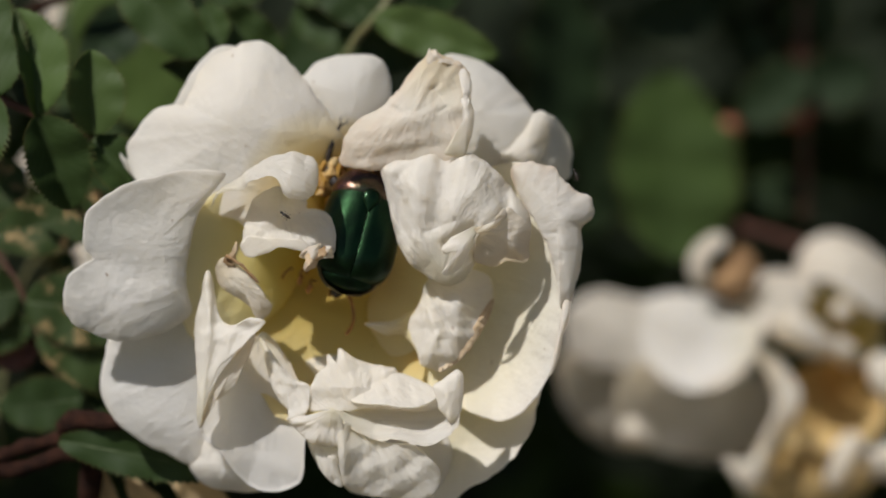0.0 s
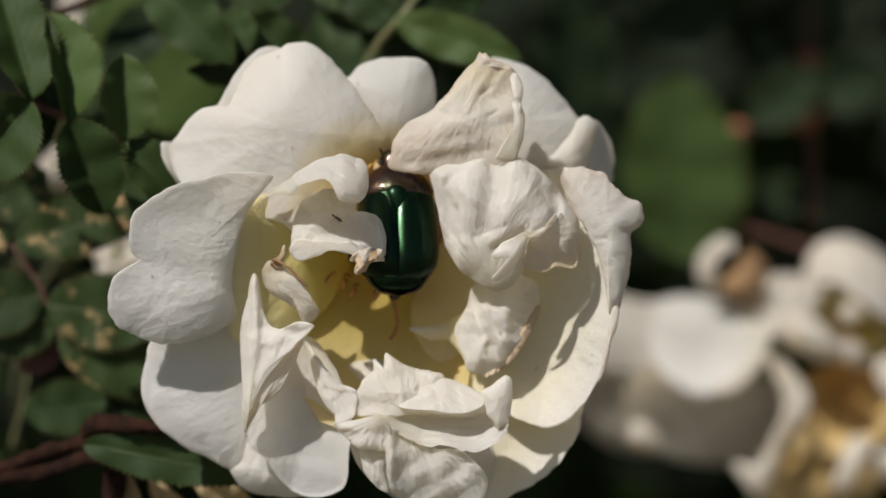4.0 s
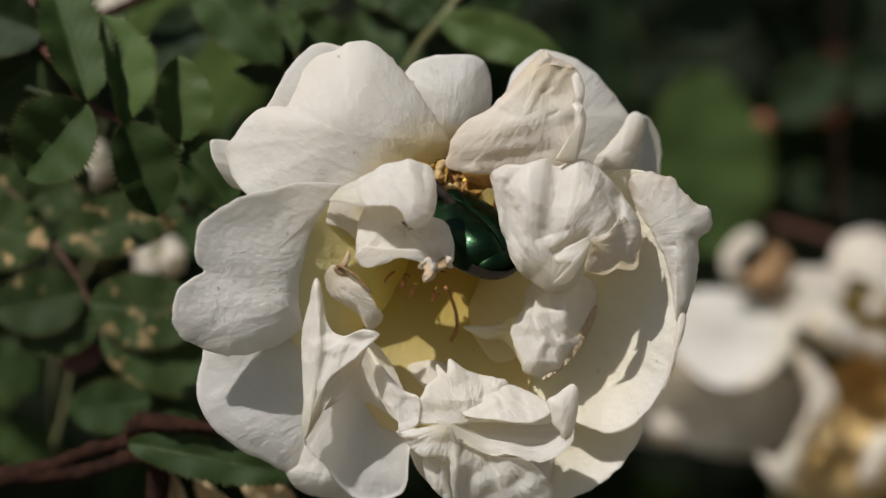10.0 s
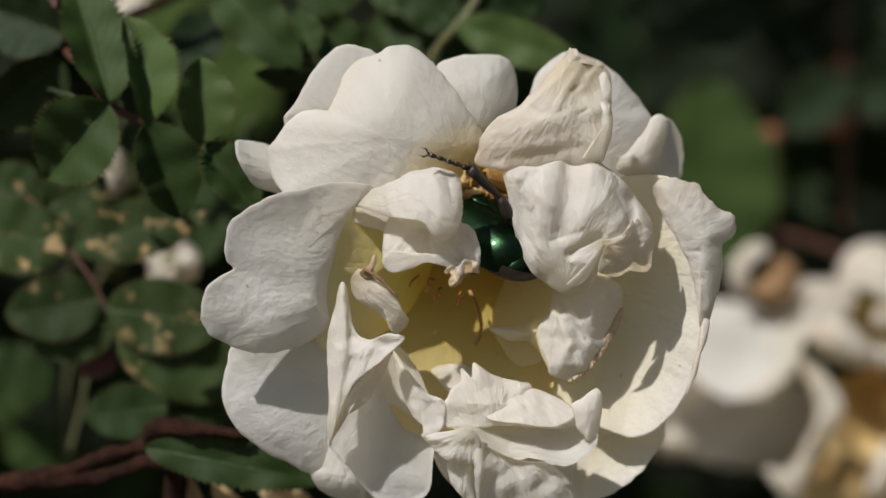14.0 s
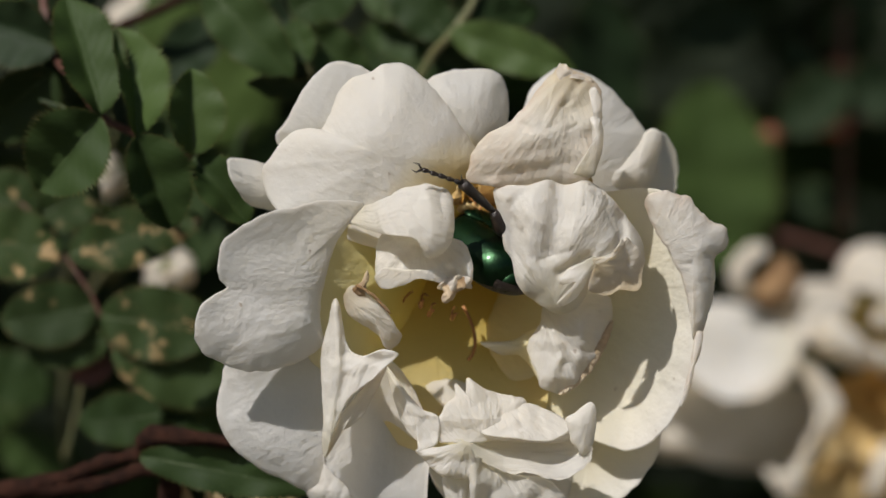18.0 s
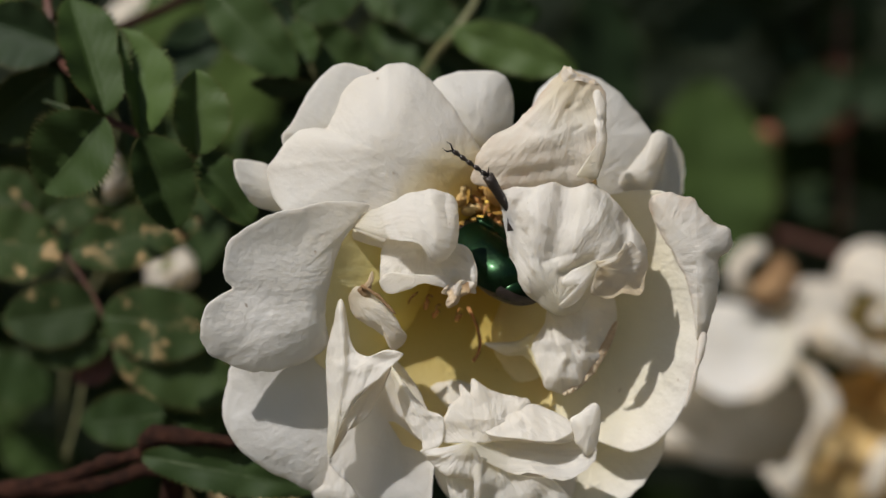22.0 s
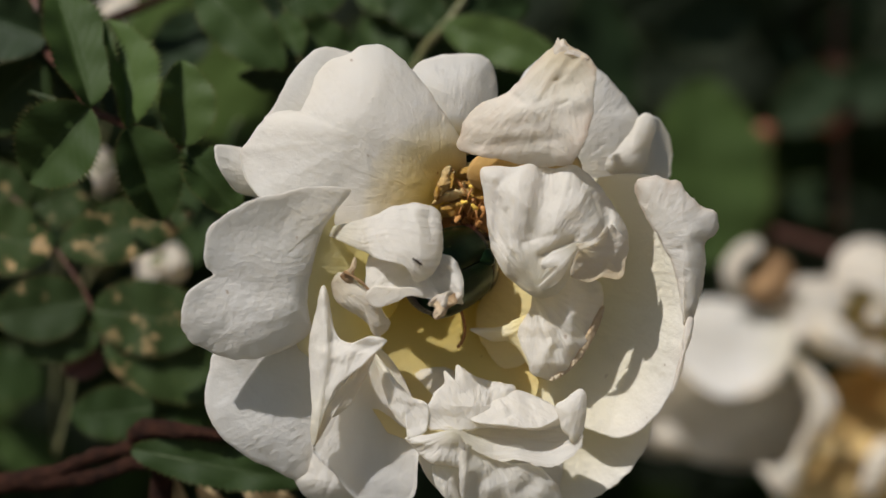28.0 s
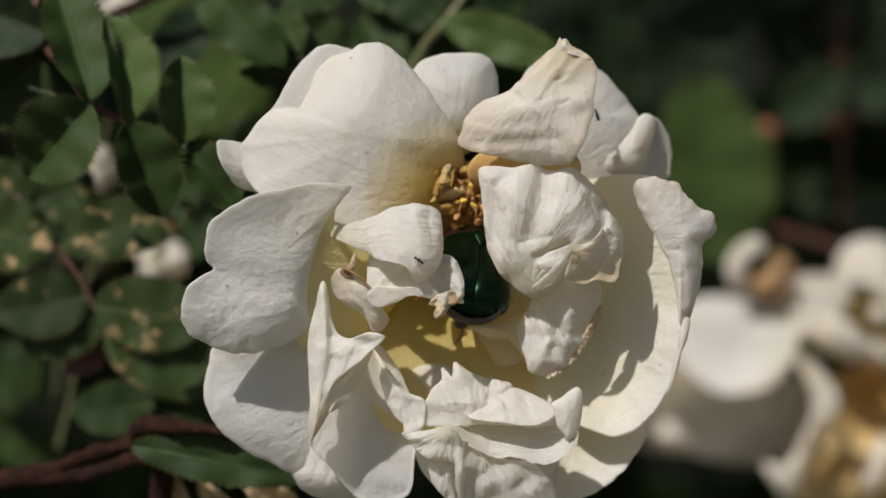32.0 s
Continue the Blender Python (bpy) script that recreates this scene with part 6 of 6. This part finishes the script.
# ---- motion: the wind rocks the bush, the beetle digs into the rose ----
def motions():
    SWAY = [
        (0, 0.00, 0.00, -0.00, 0.00, -0.00),
        (0.5, 1.56, -3.01, -2.34, 0.37, 1.78),
        (1, 4.02, -4.79, 0.45, 0.47, 2.68),
        (1.5, 4.40, -4.94, -0.39, 0.49, 2.69),
        (2, 3.94, -4.47, -0.36, 0.72, 2.70),
        (2.5, 4.01, -4.21, -1.23, 0.96, 2.96),
        (3, 5.59, -3.91, 0.08, 0.82, 3.11),
        (3.5, 5.31, -3.17, -0.13, 0.54, 2.89),
        (5.5, 3.06, -1.95, 0.19, 0.48, 2.32),
        (6, 2.35, -0.88, -0.27, 0.56, 1.99),
        (6.5, 1.98, -0.75, 0.56, 0.56, 2.08),
        (7, 3.97, -1.89, 0.07, 0.50, 2.55),
        (7.5, 4.70, -4.11, 1.99, 0.63, 3.69),
        (8, 8.58, -6.81, 0.81, 0.85, 5.00),
        (8.5, 8.22, -9.17, 0.96, 0.88, 5.84),
        (9, 9.74, -10.36, -0.34, 0.77, 6.29),
        (9.5, 8.68, -10.32, -0.31, 0.73, 6.30),
        (10, 9.68, -9.89, -1.45, 0.72, 6.32),
        (10.5, 10.34, -9.62, -1.16, 0.72, 6.47),
        (11, 10.43, -9.45, -1.10, 0.74, 6.43),
        (11.5, 10.74, -9.26, -1.47, 0.66, 6.50),
        (12, 14.30, -8.89, -1.57, 0.66, 7.02),
        (12.5, 18.69, -8.36, -1.85, 0.78, 7.31),
        (13, 13.22, -7.99, -1.13, 0.74, 6.99),
        (13.5, 14.69, -7.96, -2.02, 0.77, 6.81),
        (14, 11.75, -7.90, -0.61, 0.96, 6.75),
        (14.5, 12.49, -7.69, -1.59, 0.82, 6.72),
        (16.5, 12.32, -7.64, -1.36, 0.46, 6.73),
        (17, 12.43, -7.76, -1.92, 0.36, 6.61),
        (17.5, 12.40, -7.68, -2.14, 0.38, 6.53),
        (18, 11.01, -7.48, -2.28, 0.35, 6.37),
        (18.5, 11.38, -7.68, -1.76, 0.30, 6.27),
        (19, 11.65, -8.22, -2.41, 0.32, 6.39),
        (19.5, 10.66, -8.45, -1.35, 0.48, 6.40),
        (20, 10.59, -8.15, -1.88, 0.69, 6.28),
        (20.5, 10.44, -7.43, -1.60, 0.68, 6.05),
        (21, 10.61, -6.33, -1.78, 0.49, 5.88),
        (21.5, 10.67, -5.42, -1.93, 0.38, 5.80),
        (22, 11.77, -5.99, -2.54, 0.47, 6.02),
        (22.5, 11.21, -7.89, -1.62, 0.64, 6.51),
        (23, 11.42, -9.29, -2.11, 0.69, 6.64),
        (23.5, 11.10, -9.60, -1.68, 0.75, 6.65),
        (24, 11.59, -9.44, -1.77, 0.83, 6.78),
        (24.5, 12.84, -9.15, -2.97, 0.79, 6.71),
        (25, 12.23, -9.12, -1.66, 0.71, 6.45),
        (25.5, 10.58, -9.55, -1.71, 0.58, 6.17),
        (27.5, 10.44, -9.96, -1.37, 0.32, 6.04),
        (28, 10.34, -9.94, -1.01, 0.13, 6.04),
        (28.5, 9.96, -9.74, -0.79, 0.12, 6.03),
        (29, 9.88, -9.52, -0.88, 0.21, 6.02),
        (29.5, 9.65, -8.81, -0.79, 0.41, 6.00),
        (30, 9.62, -7.73, -1.29, 0.71, 6.00),
        (30.5, 9.78, -7.01, -1.18, 0.83, 6.02),
        (31, 9.92, -6.79, -1.45, 0.77, 5.99),
        (31.5, 9.72, -6.85, -1.15, 0.79, 6.03),
        (32, 9.82, -7.14, -1.07, 0.91, 6.13),
    ]
    NOD = [
        (0, 0.00, -0.00),
        (0.5, 0.33, -2.39),
        (1, 2.61, 0.11),
        (1.5, 3.26, -0.55),
        (2, 2.71, -0.33),
        (2.5, 2.61, -0.98),
        (3, 4.23, 0.11),
        (3.5, 3.58, -0.11),
        (5.5, 1.95, 0.11),
        (6, 1.20, -0.33),
        (6.5, 0.98, 0.43),
        (7, 2.50, 0.11),
        (7.5, 3.04, 1.52),
        (8, 5.96, 0.76),
        (8.5, 5.64, 0.86),
        (9, 6.61, -0.44),
        (9.5, 5.75, -0.22),
        (10, 6.62, -1.20),
        (10.5, 7.05, -0.76),
        (11, 7.27, -0.76),
        (11.5, 7.70, -1.08),
        (12, 10.73, -0.97),
        (12.5, 14.64, -0.76),
        (13, 9.76, -0.22),
        (13.5, 10.85, -1.09),
        (14, 8.45, 0.11),
        (14.5, 8.89, -0.87),
        (16.5, 8.67, -0.65),
        (17, 8.89, -0.98),
        (17.5, 8.78, -1.30),
        (18, 7.48, -1.19),
        (18.5, 8.14, -0.87),
        (19, 8.03, -1.52),
        (19.5, 7.26, -0.54),
        (20, 7.16, -0.98),
        (20.5, 7.26, -0.76),
        (21, 7.16, -0.86),
        (21.5, 7.26, -0.86),
        (22, 8.24, -1.41),
        (22.5, 7.70, -0.87),
        (23, 7.92, -1.30),
        (23.5, 7.70, -0.98),
        (24, 8.14, -1.09),
        (24.5, 9.33, -1.95),
        (25, 8.79, -0.98),
        (25.5, 7.38, -1.08),
        (27.5, 7.27, -0.98),
        (28, 6.94, -0.55),
        (28.5, 6.62, -0.33),
        (29, 6.51, -0.33),
        (29.5, 6.40, -0.33),
        (30, 6.40, -0.43),
        (30.5, 6.51, -0.44),
        (31, 6.61, -0.65),
        (31.5, 6.39, -0.43),
        (32, 6.51, -0.33),
    ]
    def rocked(t, rows):
        """The row at t seconds, between two rows."""
        for a, b in zip(rows, rows[1:]):
            if a[0] <= t <= b[0]:
                k = (t - a[0]) / (b[0] - a[0])
                return [p + (q - p) * k for p, q in zip(a[1:], b[1:])]
        return list(rows[-1][1:])

    def rose_pose(t):
        x, y, z, roll, turn = rocked(t, SWAY)
        return pose(HEART.x + x / 1000, HEART.y + y / 1000, HEART.z + z / 1000, 1.25 * max(0.0, turn - 2.68), roll, turn)

    walk(rose, [(row[0], rose_pose(row[0])) for row in SWAY])
    for ob, share in ((spray, 1.0), (spotted, 0.62), (low, 0.68), (corner, 0.8), (above, 0.66), (branch, 0.66), (dry, 0.7), (twig_thing, 0.85), (filler, 0.65), (shade_leaf, 0.5), (far_a, 0.5), (far_b, 0.5), (far_c, 0.5), (far_d, 0.5), (lit_leaf, 0.5)):
        p = ob.location.copy()
        walk(ob, [(t, pose(p.x + share * x / 1000, p.y, p.z + share * z / 1000)) for t, x, z in NOD])

    # the beetle in the rose: middle on the plan sheet, depth, lean, pitch, turn
    crawl = [
        (0.0, 634, 418, 2, 17, -6, 8), (1.5, 630, 416, 2, 14, -6, 6), (3.0, 618, 414, 2, 4, -6, 2), (4.5, 622, 405, 2, -3, -8, 0), (6.0, 642, 402, 2, -5, -12, 0),
        (7.5, 640, 410, 2, -8, -24, 8), (9.0, 640, 412, 3.5, -14, -42, 18), (10.5, 640, 404, 5, -14, -50, 34), (13.0, 642, 406, 5, -12, -50, 34), (19.0, 646, 404, 5, -12, -50, 34),
        (21.5, 648, 412, 5, -8, -48, 34), (22.5, 648, 422, 5, 0, -46, 34), (23.2, 646, 434, 5, 4, -44, 34), (24.0, 638, 442, 4.5, 6, -42, 34), (25.5, 618, 450, 4.5, 25, -40, 0),
        (26.5, 600, 452, 4, 50, -36, 0), (28.0, 590, 458, 4, 72, -34, 0), (29.5, 604, 464, 4, 50, -36, 0), (32.0, 634, 472, 4, 14, -42, 0)]
    steps = sorted({r[0] for r in SWAY} | {r[0] for r in crawl})

    def beetle_pose(t):
        a, b, d, lean, pitch, turn = rocked(t, crawl)
        return rose_pose(t) @ Matrix.Translation(here((a, b, d))) @ pose(0, 0, 0, pitch - 14, lean, turn)

    walk(beetle, [(t, beetle_pose(t)) for t in steps])
    # its leg comes out of the flower and is drawn in again
    level = pose(0, 0, 0, -64, -12, 34).inverted()
    shown, folded = level @ pose(0.0010, -0.0045, 0.0026, 0, -8, 22), pose(-0.0005, 0.0030, -0.0060, 0, 47, 0)
    tucked = pose(-0.0005, 0.0058, -0.0062, 0, 47, 0)
    half = pose(0, 0.0010, -0.0010, 20, 24, 10)
    walk(hind_leg, [(0.0, tucked), (3.5, tucked), (6.5, folded), (9.4, folded), (9.9, half), (10.4, shown), (19.0, shown), (21.8, level @ pose(0.0010, -0.0045, 0.0032, 0, -6, 22)), (22.6, level @ pose(0.0016, -0.0042, 0.0026, 0, 22, 22)),
                    (23.0, half), (23.5, folded), (32.0, folded)])
    # petals that it pushes
    drop = [(0.0, 0, 0), (11.0, 0.3, 0.2), (21.5, 0.4, 0), (22.5, 0.3, -1.0), (24.0, 0.3, -1.9), (26.0, 0.5, -2.7), (28.0, 0.8, -3.3), (32.0, 1.1, -3.5)]
    walk(curl, [(t, pose(x / 1000, 0, z / 1000, 0, -x * 4, 0)) for t, x, z in drop])
    ridge = blade((545, 296, -4))
    droop = [(0.0, 0, 0), (3.0, 0, 0), (9.0, 14, 0), (13.0, 26, 3), (22.0, 28, 3), (24.0, 34, 4), (32.0, 40, 4)]
    walk(hood, [(t, Matrix.Translation(ridge) @ pose(0, 0, -z / 10000, k, 0, 0) @ Matrix.Translation(-ridge)) for t, k, z in droop])
    # petals that bend on their own in the wind or are pushed: seconds, sideways and down in tenths of a millimetre, lean
    def bends(obs, rows):
        for ob in obs:
            walk(ob, [(t, pose(x / 10000, 0, -z / 10000, 0, lean, 0)) for t, x, z, lean in rows])

    bends((front_left,), [(0, 0, 0, 0), (7, 0, 0, 0), (9, -3, 5, 0), (12.5, 13, 3, 0), (19, 20, 5, 0), (25, 15, 0, 0), (31, 6, 0, 0), (32, 6, 0, 0)])
    bends((left_tip, hump), [(0, 0, 0, 0), (7, 0, 0, 0), (9, -5, 4, 0), (12.5, -9, 0, 0), (32, -9, -1, 0)])
    bends((side,), [(0, 0, 0, 0), (7, 0, 0, 0), (9, 4, 9, 0), (12.5, 8, 5, 0.8), (19, 9, 7, 1.0), (32, 8, 7, 1.0)])
    bends((upper_petal,), [(0, 0, 0, 0), (7, 0, 0, 0), (9, -7, 5, 0), (12.5, -6, -2, 0), (32, -6, -5, 0)])
    bends((back_a, back_b, back_c), [(0, 0, 0, 0), (7, -2, 0, 0), (9, -14, 0, 0), (12.5, -18, -5, 0), (19, -14, -4, 0), (32, -10, -6, 0)])
    hinge = blade((690, 292, 0))
    lifts = [(0, 0, 0, 0, 0), (7, 0, 0, 0, 0), (9, -11, -1, 0, 0), (12.5, -6, -14, 0, 0), (22, -6, -12, 0, 0), (23.2, -6, -18, 1, -5), (25, -6, -26, 3, -12), (32, -4, -34, 5, -18)]
    walk(top_a, [(t, Matrix.Translation(hinge) @ pose(x / 10000, 0, -z / 10000, 0, lean, turn) @ Matrix.Translation(-hinge)) for t, x, z, lean, turn in lifts])
    walk(top_b, [(0, pose(0, 0, 0)), (7, pose(0, 0, 0)), (9, pose(-0.0011, 0, 0.0001)), (12.5, pose(-0.0009, 0, 0.0012)), (22, pose(-0.0010, 0, 0.0010)), (23.2, pose(-0.0018, 0.0030, 0.0010, 0, 1, 0)), (25, pose(-0.0022, 0.0050, 0.0010, 0, 2, 0)), (32, pose(-0.0022, 0.0050, 0.0010, 0, 2, 0))])
    bends((big_a, big_b, big_c, big_d), [(0, 0, 0, 0), (6, 0, 0, 0), (9, -4, -2, 0), (12.5, -18, -9, 0), (19, -25, -4, 1), (25, -30, -10, 3), (28, -34, -14, 4), (32, -38, -14, 5)])
    bends((crump, crump_tail, rim_brown), [(0, 0, 0, 0), (6, 0, 0, 0), (9, -9, -3, 0), (12.5, -5, -6, 0), (19, -10, -8, 0), (32, -8, -9, 0)])
    rest = here((506, 382, -6.5))
    times = sorted(r[0] for r in SWAY)
    flights = sorted(set(times) | {19.3, 19.5, 19.7, 20.0, 20.2, 20.4, 29.6, 29.8, 30.0, 30.3, 30.5, 30.8})

    def rest_at(t):
        x, z = rocked(t, drop)
        return rose_pose(t) @ Matrix.Translation(rest + Vector((x, 0, z)) / 1000) @ pose(0, 0, 0, 0, -55, 0)

    walk(speck, [(t, rest_at(t)) for t in times])
    # the gnat slips behind the rim, and runs over the top petal near the end
    flit = [(0.0, 1020, 312, -2), (0.5, 1000, 330, 3), (1.0, 960, 330, 14), (19.0, 930, 250, 18), (19.3, 945, 215, 17), (19.5, 972, 195, 13), (20.0, 1010, 289, 13), (20.4, 985, 345, 14), (21.0, 920, 330, 14), (29.0, 920, 330, 14), (29.6, 930, 310, 9), (30.0, 902, 240, 2), (30.5, 814, 214, 1), (31.0, 850, 190, 5), (32.0, 850, 190, 6)]
    walk(gnat, [(t, rose_pose(t) @ Matrix.Translation(here(rocked(t, flit))) @ pose(0, 0, 0, 0, -20, 0)) for t in flights])


motions()
